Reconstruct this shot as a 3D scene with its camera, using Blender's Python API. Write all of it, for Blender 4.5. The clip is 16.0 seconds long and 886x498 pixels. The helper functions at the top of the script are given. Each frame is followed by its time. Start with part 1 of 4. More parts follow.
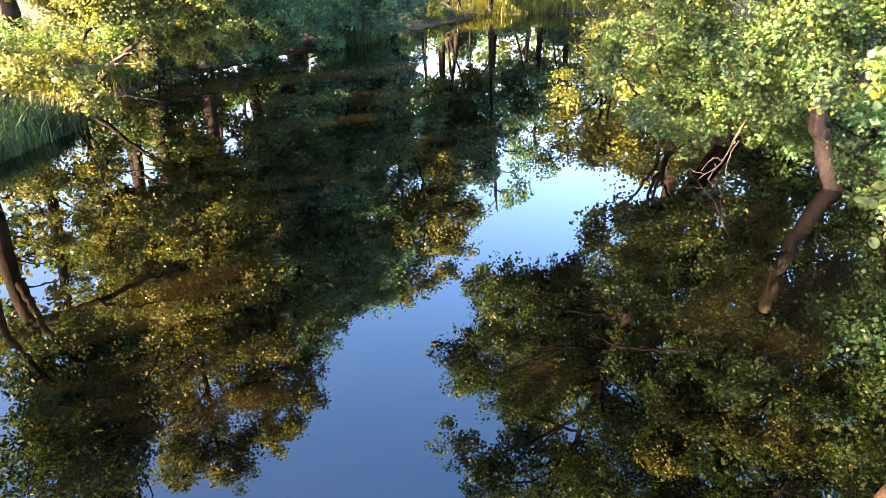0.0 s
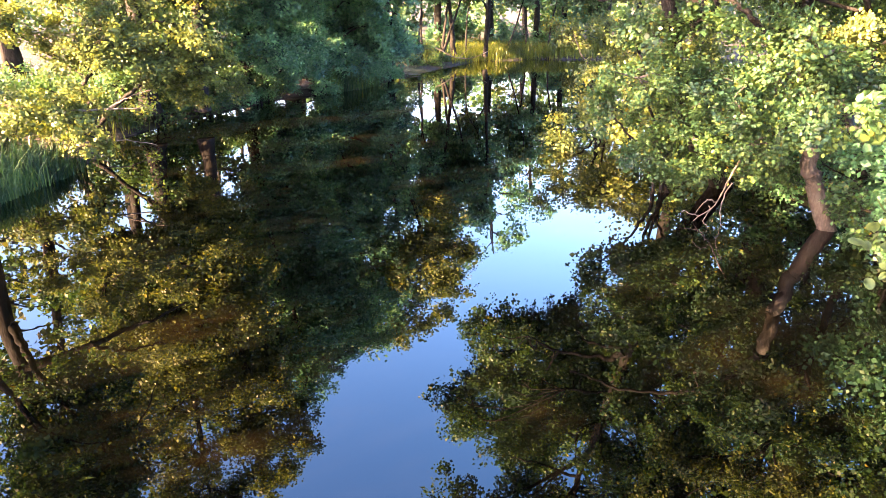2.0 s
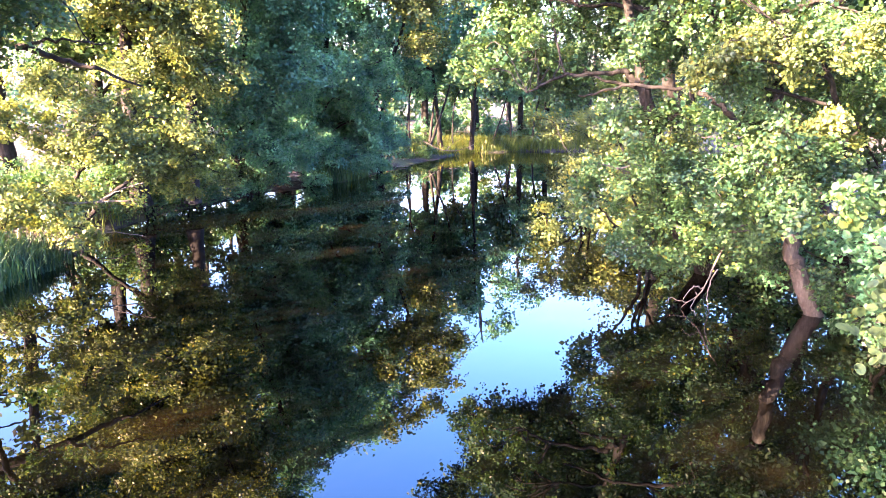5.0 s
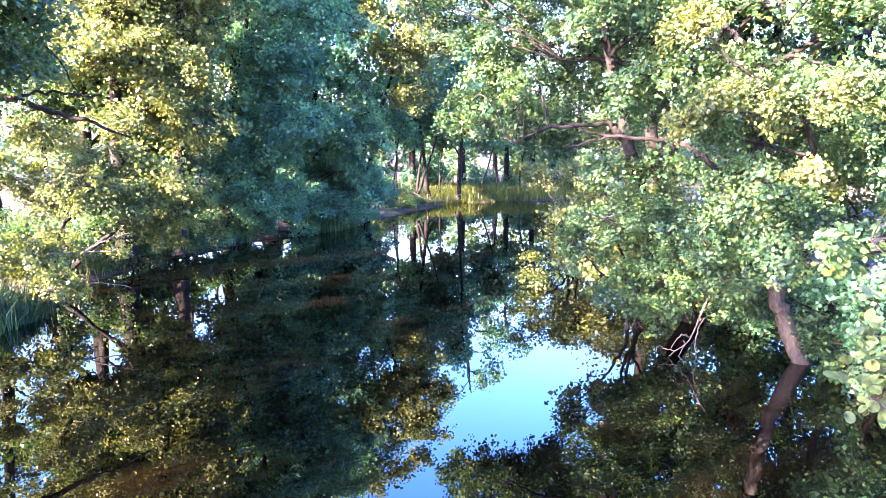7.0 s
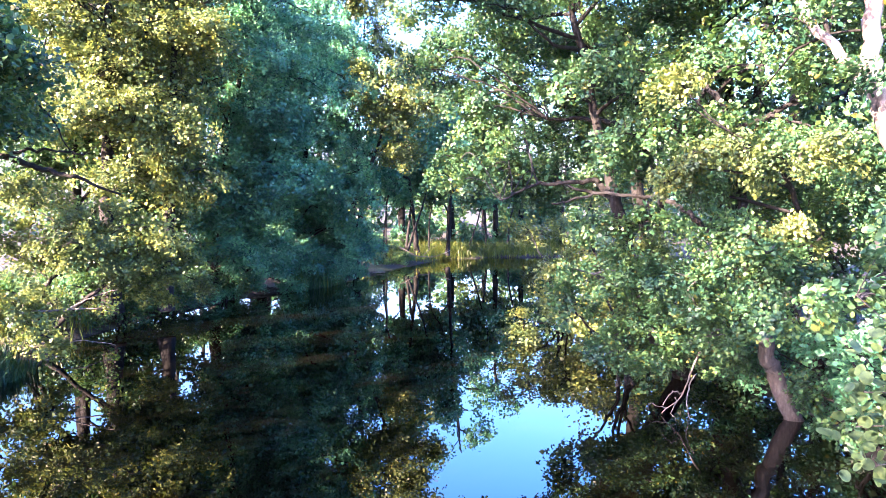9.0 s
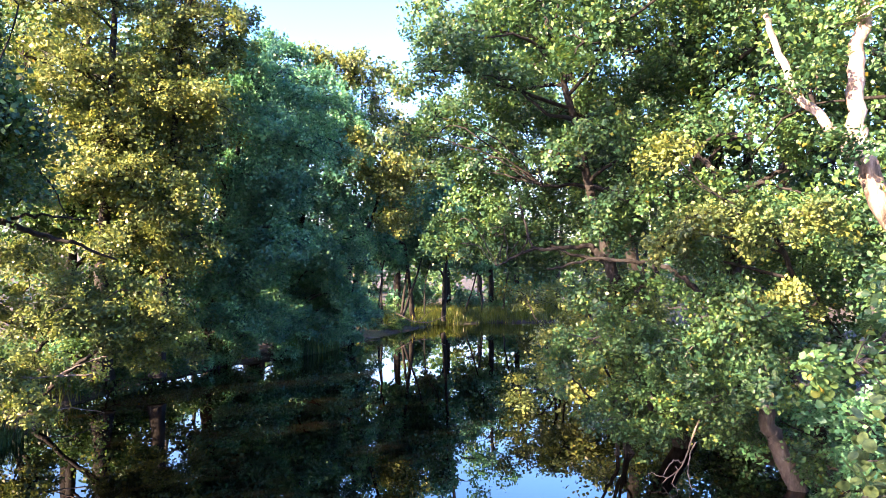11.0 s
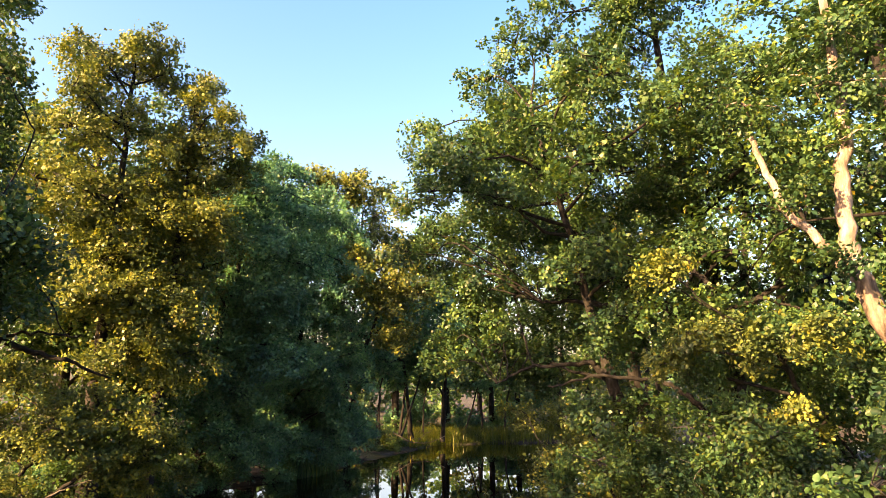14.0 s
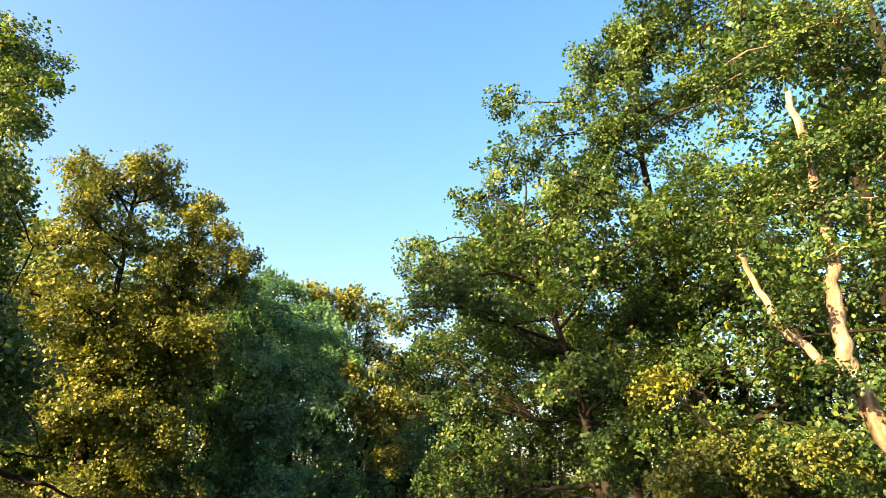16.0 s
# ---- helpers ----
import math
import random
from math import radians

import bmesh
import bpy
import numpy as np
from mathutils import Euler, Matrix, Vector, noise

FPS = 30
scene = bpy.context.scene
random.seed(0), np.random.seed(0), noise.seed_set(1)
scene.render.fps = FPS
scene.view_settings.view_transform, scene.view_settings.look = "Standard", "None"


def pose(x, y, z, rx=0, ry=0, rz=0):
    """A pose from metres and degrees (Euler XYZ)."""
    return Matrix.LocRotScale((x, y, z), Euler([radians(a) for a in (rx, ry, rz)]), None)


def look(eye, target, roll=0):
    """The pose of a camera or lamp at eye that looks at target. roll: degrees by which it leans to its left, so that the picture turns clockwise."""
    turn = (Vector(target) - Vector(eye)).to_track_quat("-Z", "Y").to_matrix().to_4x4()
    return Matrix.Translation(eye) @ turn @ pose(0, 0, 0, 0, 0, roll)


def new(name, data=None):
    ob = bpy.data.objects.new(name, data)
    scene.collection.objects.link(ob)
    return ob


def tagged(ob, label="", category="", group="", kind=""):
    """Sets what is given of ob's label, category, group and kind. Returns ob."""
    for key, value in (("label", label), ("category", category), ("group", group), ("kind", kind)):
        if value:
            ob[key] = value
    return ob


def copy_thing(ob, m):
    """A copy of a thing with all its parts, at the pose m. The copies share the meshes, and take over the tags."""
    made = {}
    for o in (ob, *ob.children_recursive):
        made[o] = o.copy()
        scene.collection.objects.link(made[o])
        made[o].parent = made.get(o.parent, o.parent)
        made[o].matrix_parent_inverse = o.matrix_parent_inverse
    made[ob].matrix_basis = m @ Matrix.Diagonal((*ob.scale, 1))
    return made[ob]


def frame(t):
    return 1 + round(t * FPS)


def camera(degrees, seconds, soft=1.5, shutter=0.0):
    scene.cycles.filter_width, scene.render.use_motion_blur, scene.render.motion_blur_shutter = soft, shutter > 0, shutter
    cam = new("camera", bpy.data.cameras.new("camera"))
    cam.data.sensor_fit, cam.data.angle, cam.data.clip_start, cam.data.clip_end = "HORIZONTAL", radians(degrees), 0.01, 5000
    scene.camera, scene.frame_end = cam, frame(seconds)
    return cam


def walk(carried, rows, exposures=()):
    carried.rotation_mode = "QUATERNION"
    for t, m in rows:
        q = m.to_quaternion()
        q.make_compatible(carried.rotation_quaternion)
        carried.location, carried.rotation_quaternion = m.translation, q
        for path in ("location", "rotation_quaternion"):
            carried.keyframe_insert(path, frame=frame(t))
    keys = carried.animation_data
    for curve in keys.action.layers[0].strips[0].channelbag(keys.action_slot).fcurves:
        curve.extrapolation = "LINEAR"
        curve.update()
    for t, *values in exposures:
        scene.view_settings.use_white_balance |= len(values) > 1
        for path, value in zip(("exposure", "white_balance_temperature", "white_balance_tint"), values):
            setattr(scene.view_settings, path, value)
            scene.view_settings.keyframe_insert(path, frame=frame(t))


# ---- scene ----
# ---- camera and its walk: a tilt upwards from a bridge over the river ----
EYE = Vector((0.0, 0.0, 2.6))
cam = camera(65.0, 16.0, soft=0.5)
TURNS = [  # seconds, heading to the right, pitch, roll in degrees
    (0, -2.83, -23.21, 0.26), (0.5, -2.73, -23.07, 0.24), (1, -2.63, -22.38, 0.27), (1.5, -2.57, -21.14, 0.25),
    (2, -2.52, -19.75, 0.22), (2.5, -2.49, -18.37, 0.15), (3, -2.40, -17.08, 0.06), (3.5, -2.25, -15.81, -0.01),
    (4, -2.04, -14.58, -0.01), (6.5, -0.74, -9.46, -0.03), (7, -0.49, -8.38, -0.03), (7.5, -0.25, -7.29, -0.05),
    (8, 0.0, -6.14, -0.02), (8.5, 0.22, -4.96, -0.03), (11, 0.76, 1.61, -0.03), (11.5, 0.79, 3.12, -0.06),
    (12, 0.81, 4.65, -0.08), (12.5, 0.82, 6.20, -0.10), (13, 0.84, 7.79, -0.13), (13.5, 0.84, 9.40, -0.15),
    (14, 0.86, 11.18, -0.17), (14.5, 0.87, 13.17, -0.21), (15, 0.88, 15.42, -0.23), (15.5, 1.04, 17.92, -0.31),
    (16, 1.38, 20.71, -0.32)]


def heading(az, el):
    a, e = radians(az), radians(el)
    return Vector((math.sin(a) * math.cos(e), math.cos(a) * math.cos(e), math.sin(e)))


EXPOSURES = [(0, 4.85, 7450, 48), (4.2, 5.15, 6400, 56), (7, 5.2, 5400, 60), (9, 4.68, 5300, 53), (11, 3.85, 5850, 47), (12, 3.5, 6700, 48), (12.8, 3.2, 8300, 47), (14.5, 2.9, 8700, 37), (16, 2.8, 8800, 27)]
walk(cam, [(t, look(EYE, EYE + heading(az, el), roll)) for t, az, el, roll in TURNS], EXPOSURES)

# ---- world and sun ----
SUN_AZ, SUN_EL = -126.0, 24.0
world = bpy.data.worlds.new("sky")
scene.world = world
world.use_nodes = True
wn = world.node_tree
sky = wn.nodes.new("ShaderNodeTexSky")
sky.sky_type = "NISHITA"
sky.sun_disc = False
sky.sun_elevation, sky.sun_rotation = radians(SUN_EL), radians(SUN_AZ)
sky.air_density, sky.dust_density, sky.ozone_density = 1.0, 3.2, 1.0
rich = wn.nodes.new("ShaderNodeHueSaturation")
rich.inputs["Hue"].default_value, rich.inputs["Saturation"].default_value = 0.491, 1.46
wn.links.new(sky.outputs[0], rich.inputs["Color"])
wn.links.new(rich.outputs[0], wn.nodes["Background"].inputs[0])
wn.nodes["Background"].inputs[1].default_value = 0.084
sun = bpy.data.lights.new("sun", "SUN")
sun.energy, sun.angle, sun.color = 5.0, radians(0.5), (1.0, 0.71, 0.32)
sun_ob = new("sun", sun)
sun_ob.matrix_world = look(heading(SUN_AZ, SUN_EL) * 80, (0, 0, 0))


# ---- materials ----
def material(name):
    m = bpy.data.materials.new(name)
    m.use_nodes = True
    nt = m.node_tree
    return m, nt, nt.nodes["Principled BSDF"]


def node(nt, kind, **values):
    n = nt.nodes.new(kind)
    for k, v in values.items():
        n.inputs[k.replace("_", " ")].default_value = v
    return n


def ramp(nt, source, *stops):
    n = nt.nodes.new("ShaderNodeValToRGB")
    while len(n.color_ramp.elements) < len(stops):
        n.color_ramp.elements.new(0.5)
    for e, (p, c) in zip(n.color_ramp.elements, stops):
        e.position, e.color = p, (*c, 1)
    nt.links.new(source, n.inputs[0])
    return n


def bump(nt, source, shader, strength, distance):
    b = nt.nodes.new("ShaderNodeBump")
    b.inputs["Strength"].default_value, b.inputs["Distance"].default_value = strength, distance
    nt.links.new(source, b.inputs["Height"])
    nt.links.new(b.outputs[0], shader.inputs["Normal"])


def leaf_material(name, dark, mid, light, old, through_colour, share):
    """Leaves: green varied leaf by leaf, shaded and sunlit boughs painted as noise patches, with light shining through.
    """
    m, nt, p = material(name)
    geo = nt.nodes.new("ShaderNodeNewGeometry")
    single = ramp(nt, geo.outputs["Random Per Island"], (0.0, dark), (0.45, mid), (0.975, light), (1.0, old))
    co = nt.nodes.new("ShaderNodeTexCoord")
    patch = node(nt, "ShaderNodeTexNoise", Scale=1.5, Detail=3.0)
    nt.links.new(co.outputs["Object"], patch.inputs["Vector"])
    # cool dark to warm bright: shade and sun on the boughs, put into the colour
    bough_light = ramp(nt, patch.outputs[0], (0.33, (0.34, 0.48, 0.56)), (0.67, (1.60, 1.40, 0.96)))
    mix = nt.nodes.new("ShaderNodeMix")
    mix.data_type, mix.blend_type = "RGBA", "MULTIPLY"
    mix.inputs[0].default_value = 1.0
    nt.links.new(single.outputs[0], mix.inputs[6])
    nt.links.new(bough_light.outputs[0], mix.inputs[7])
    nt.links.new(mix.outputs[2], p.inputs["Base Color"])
    p.inputs["Roughness"].default_value = 0.40
    p.inputs["Specular IOR Level"].default_value = 0.22
    tr = nt.nodes.new("ShaderNodeBsdfTranslucent")
    tint = nt.nodes.new("ShaderNodeMix")
    tint.data_type, tint.blend_type = "RGBA", "MULTIPLY"
    tint.inputs[0].default_value = 1.0
    tint.inputs[7].default_value = (*through_colour, 1)
    nt.links.new(mix.outputs[2], tint.inputs[6])
    nt.links.new(tint.outputs[2], tr.inputs["Color"])
    both = nt.nodes.new("ShaderNodeMixShader")
    both.inputs[0].default_value = share
    nt.links.new(p.outputs[0], both.inputs[1])
    nt.links.new(tr.outputs[0], both.inputs[2])
    nt.links.new(both.outputs[0], nt.nodes["Material Output"].inputs[0])
    return m


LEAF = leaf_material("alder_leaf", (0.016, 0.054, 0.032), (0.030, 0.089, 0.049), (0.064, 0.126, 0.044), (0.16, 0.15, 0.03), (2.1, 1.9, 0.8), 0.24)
# shaded version of the leaf: the shade's blue-green is mixed into its colour
LEAF_SHADE_TINT = leaf_material("shade_tinted_leaf", (0.027, 0.108, 0.078), (0.052, 0.178, 0.124), (0.092, 0.235, 0.150), (0.11, 0.18, 0.09), (1.9, 1.9, 1.1), 0.26)
# sunlit version of the leaf: evening sun's yellow is part of its colour
LEAF_SUN_TINT = leaf_material("sun_tinted_leaf", (0.036, 0.068, 0.030), (0.076, 0.120, 0.044), (0.142, 0.186, 0.054), (0.21, 0.19, 0.04), (1.8, 1.75, 0.9), 0.25)
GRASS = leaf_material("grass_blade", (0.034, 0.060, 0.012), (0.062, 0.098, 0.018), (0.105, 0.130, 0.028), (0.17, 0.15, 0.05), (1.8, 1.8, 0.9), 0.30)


def bark_material(name, dark, mid, light, scale):
    m, nt, p = material(name)
    co = nt.nodes.new("ShaderNodeTexCoord")
    stretch = nt.nodes.new("ShaderNodeMapping")
    stretch.inputs["Scale"].default_value = (1, 1, 0.28)
    nt.links.new(co.outputs["Object"], stretch.inputs[0])
    fine = node(nt, "ShaderNodeTexNoise", Scale=scale, Detail=8.0, Roughness=0.7)
    big = node(nt, "ShaderNodeTexNoise", Scale=3.0, Detail=3.0)
    nt.links.new(stretch.outputs[0], fine.inputs["Vector"])
    nt.links.new(co.outputs["Object"], big.inputs["Vector"])
    mix = nt.nodes.new("ShaderNodeMath")
    mix.operation = "MULTIPLY_ADD"
    mix.inputs[1].default_value = 0.45
    nt.links.new(big.outputs[0], mix.inputs[0])
    half = nt.nodes.new("ShaderNodeMath")
    half.operation = "MULTIPLY"
    half.inputs[1].default_value = 0.62
    nt.links.new(fine.outputs[0], half.inputs[0])
    nt.links.new(half.outputs[0], mix.inputs[2])
    c = ramp(nt, mix.outputs[0], (0.36, dark), (0.52, mid), (0.68, light))
    nt.links.new(c.outputs[0], p.inputs["Base Color"])
    p.inputs["Roughness"].default_value = 0.9
    p.inputs["Specular IOR Level"].default_value = 0.2
    bump(nt, fine.outputs[0], p, 0.8, 0.03)
    return m


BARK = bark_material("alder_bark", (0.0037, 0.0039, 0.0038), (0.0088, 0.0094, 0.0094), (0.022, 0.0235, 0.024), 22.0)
BARK_PALE = bark_material("pale_bark", (0.016, 0.013, 0.011), (0.16, 0.140, 0.122), (0.36, 0.335, 0.31), 16.0)
BARK_GREY = bark_material("grey_bark", (0.0145, 0.015, 0.015), (0.035, 0.036, 0.037), (0.080, 0.083, 0.086), 20.0)
DEADWOOD = bark_material("dead_wood", (0.04, 0.035, 0.03), (0.10, 0.09, 0.08), (0.18, 0.165, 0.15), 30.0)


def soil_material():
    m, nt, p = material("bank_soil")
    co = nt.nodes.new("ShaderNodeTexCoord")
    a = node(nt, "ShaderNodeTexNoise", Scale=9.0, Detail=9.0, Roughness=0.7)
    b = node(nt, "ShaderNodeTexNoise", Scale=0.5, Detail=3.0)
    for n in (a, b):
        nt.links.new(co.outputs["Object"], n.inputs["Vector"])
    earth = ramp(nt, a.outputs[0], (0.3, (0.004, 0.0035, 0.003)), (0.55, (0.012, 0.010, 0.007)), (0.75, (0.028, 0.023, 0.015)))
    green = ramp(nt, a.outputs[0], (0.3, (0.012, 0.022, 0.006)), (0.7, (0.034, 0.054, 0.014)))
    where = ramp(nt, b.outputs[0], (0.50, (0, 0, 0)), (0.64, (1, 1, 1)))
    mix = nt.nodes.new("ShaderNodeMix")
    mix.data_type = "RGBA"
    nt.links.new(where.outputs[0], mix.inputs[0])
    nt.links.new(earth.outputs[0], mix.inputs[6])
    nt.links.new(green.outputs[0], mix.inputs[7])
    nt.links.new(mix.outputs[2], p.inputs["Base Color"])
    p.inputs["Roughness"].default_value = 0.95
    bump(nt, a.outputs[0], p, 0.9, 0.08)
    return m


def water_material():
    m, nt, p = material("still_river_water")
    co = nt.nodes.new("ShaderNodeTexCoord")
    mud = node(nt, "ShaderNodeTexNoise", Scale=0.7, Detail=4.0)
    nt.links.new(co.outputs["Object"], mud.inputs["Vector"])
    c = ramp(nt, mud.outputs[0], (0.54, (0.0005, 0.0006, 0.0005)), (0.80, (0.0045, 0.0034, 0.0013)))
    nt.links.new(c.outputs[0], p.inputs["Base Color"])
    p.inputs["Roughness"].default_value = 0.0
    # above real water's 1.33, to strengthen the reflections
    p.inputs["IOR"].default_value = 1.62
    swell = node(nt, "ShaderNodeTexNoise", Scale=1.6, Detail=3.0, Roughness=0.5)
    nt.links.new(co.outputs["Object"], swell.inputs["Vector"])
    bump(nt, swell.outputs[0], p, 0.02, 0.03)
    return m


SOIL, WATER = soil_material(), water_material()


# ---- mesh helpers ----
def mesh_from(name, verts, faces, mat, smooth=True):
    """One mesh from arrays of places and of equal-sided faces."""
    verts, faces = np.asarray(verts, np.float32), np.asarray(faces, np.int32)
    me = bpy.data.meshes.new(name)
    n, k = faces.shape
    me.vertices.add(len(verts))
    me.vertices.foreach_set("co", verts.ravel())
    me.loops.add(n * k)
    me.loops.foreach_set("vertex_index", faces.ravel())
    me.polygons.add(n)
    me.polygons.foreach_set("loop_start", np.arange(0, n * k, k, dtype=np.int32))
    me.polygons.foreach_set("use_smooth", np.full(n, smooth))
    me.update(calc_edges=True)
    me.materials.append(mat)
    return me


def part(name, me, parent, label=""):
    ob = new(name, me)
    ob.parent = parent
    return tagged(ob, label=label)


def unit(v):
    return v / np.maximum(np.linalg.norm(v, axis=-1, keepdims=True), 1e-9)


def tube(path, radii, sides=8, lumps=0.0, seed=0):
    """A tapered, slightly knotted tube along a path: its places and faces."""
    path, radii = np.asarray(path, float), np.asarray(radii, float)
    rng = np.random.default_rng(seed)
    ahead = unit(np.gradient(path, axis=0))
    side = unit(np.cross(ahead, np.where(abs(ahead[:, 2:3]) > 0.9, (1.0, 0.0, 0.0), (0.0, 0.0, 1.0))))
    over = np.cross(side, ahead)
    a = np.linspace(0, 2 * np.pi, sides, endpoint=False)
    r = radii[:, None] * (1 + lumps * rng.normal(size=(len(path), sides)))
    ring = path[:, None] + r[..., None] * (np.cos(a)[None, :, None] * side[:, None] + np.sin(a)[None, :, None] * over[:, None])
    verts = ring.reshape(-1, 3)
    i, j = np.meshgrid(np.arange(len(path) - 1), np.arange(sides), indexing="ij")
    k = (j + 1) % sides
    faces = np.stack([i * sides + j, i * sides + k, (i + 1) * sides + k, (i + 1) * sides + j], -1).reshape(-1, 4)
    caps = [[e * sides + q for q in (0, s, s + 1, s + 2)] for e in (0, len(path) - 1) for s in range(1, sides - 2, 2)]
    return verts, np.concatenate([faces, np.array(caps, int).reshape(-1, 4)])


def joined(pieces):
    verts, faces, at = [], [], 0
    for v, f in pieces:
        verts.append(v)
        faces.append(np.asarray(f) + at)
        at += len(v)
    return np.concatenate(verts), np.concatenate(faces)


def bent(points, steps, wobble, rng):
    """A smooth path through a few points, with small irregular bends."""
    p = np.asarray(points, float)
    t = np.linspace(0, len(p) - 1, steps)
    q = np.concatenate([[2 * p[0] - p[1]], p, [2 * p[-1] - p[-2]]])
    i = np.minimum(t.astype(int), len(p) - 2)
    u = (t - i)[:, None]
    a, b, c, d = q[i], q[i + 1], q[i + 2], q[i + 3]
    s = 0.5 * (2 * b + (c - a) * u + (2 * a - 5 * b + 4 * c - d) * u**2 + (3 * b - a - 3 * c + d) * u**3)
    w = np.cumsum(rng.normal(size=s.shape), 0) * wobble
    w -= np.linspace(0, 1, steps)[:, None] * w[-1]
    return s + w


def leaves(at, normal, size, rng, fine):
    """Leaves at many places: rounded, folded along the midrib (fine), or one bent blade."""
    n = len(at)
    along = unit(np.cross(normal, rng.normal(size=(n, 3))))
    across = np.cross(normal, along)
    s = (size * rng.uniform(0.65, 1.25, n))[:, None]
    if fine:
        shape = [(0, 0, 0), (-0.36, 0.34, 0.14), (-0.30, 0.76, 0.15), (0, 1.0, -0.06), (0.30, 0.76, 0.15), (0.36, 0.34, 0.14)]
        quads = [(0, 3, 2, 1), (0, 5, 4, 3)]
    else:
        shape = [(0, 0, 0), (-0.40, 0.50, 0.12), (0, 1.0, -0.06), (0.40, 0.50, 0.12)]
        quads = [(0, 3, 2, 1)]
    verts = np.stack([at + s * (x * across + y * along + z * normal) for x, y, z in shape], 1).reshape(-1, 3)
    faces = (np.arange(n)[:, None, None] * len(shape) + np.array(quads)[None]).reshape(-1, 4)
    return verts, faces


def sprays(lobes, rng, dens, spread, per):
    """Leafy twigs on flat, drooping boughs that fill the lobes of a crown: twig tips, their boughs' middles, the lobes' middles, and every leaf's place and facing."""
    mids, faces, roots, hubs = [], [], [], []
    for x, y, z, r in lobes:
        c = np.array((x, y, z))
        boughs = max(3, int(4 * r + 2.5))
        n = max(3, int((dens * (22 * r * r + 6 * r) + 3) / boughs))
        for k in range(boughs):
            d = unit(rng.normal(size=3) * (1, 1, 0.9))
            mid = c + d * r * rng.uniform(0.35, 0.85) * np.array((1.0, 1.0, 0.85))
            wide = (0.40 * r + 0.10) * rng.uniform(0.75, 1.35)
            up = unit(np.array((0.35 * d[0], 0.35 * d[1], 1.0)) + 0.34 * rng.normal(size=3))
            a = unit(np.cross(up, (0.2, 0.9, 0.1)))
            b = np.cross(up, a)
            rho = np.sqrt(rng.uniform(0.02, 1, n)) * (1 + 0.15 * rng.normal(size=n))
            ang = rng.uniform(0, 2 * np.pi, n)
            flat = np.cos(ang)[:, None] * a + np.sin(ang)[:, None] * b
            m = mid + flat * (rho * wide)[:, None] + up * (rng.normal(size=n) * 0.09 * wide - 0.24 * wide * rho**2)[:, None]
            m[:, 2] = np.maximum(m[:, 2], 0.12)
            mids.append(m)
            faces.append(unit(up + 0.5 * flat * rho[:, None] + 0.5 * rng.normal(size=(n, 3))))
            roots.append(np.repeat(mid[None], n, 0))
            hubs.append((c, mid))
    mids, faces, roots = np.concatenate(mids), np.concatenate(faces), np.concatenate(roots)
    count = rng.integers(int(per * 0.6), int(per * 1.4), len(mids))
    own = np.repeat(np.arange(len(mids)), count)
    f = faces[own]
    a = unit(np.cross(f, (0.3, 0.8, 0.5)))
    b = np.cross(f, a)
    ang, rad = rng.uniform(0, 2 * np.pi, len(own)), 0.72 * spread * rng.uniform(0.5, 1.5, len(mids))[own] * rng.uniform(0, 1, len(own)) ** 0.6
    at = mids[own] + a * (np.cos(ang) * rad)[:, None] + b * (np.sin(ang) * rad)[:, None] + f * (rng.normal(size=len(own)) * spread * 0.20)[:, None]
    at[:, 2] = np.maximum(at[:, 2], 0.03)
    normal = unit(f + 0.42 * rng.normal(size=(len(own), 3)))
    return mids, roots, hubs, at, normal


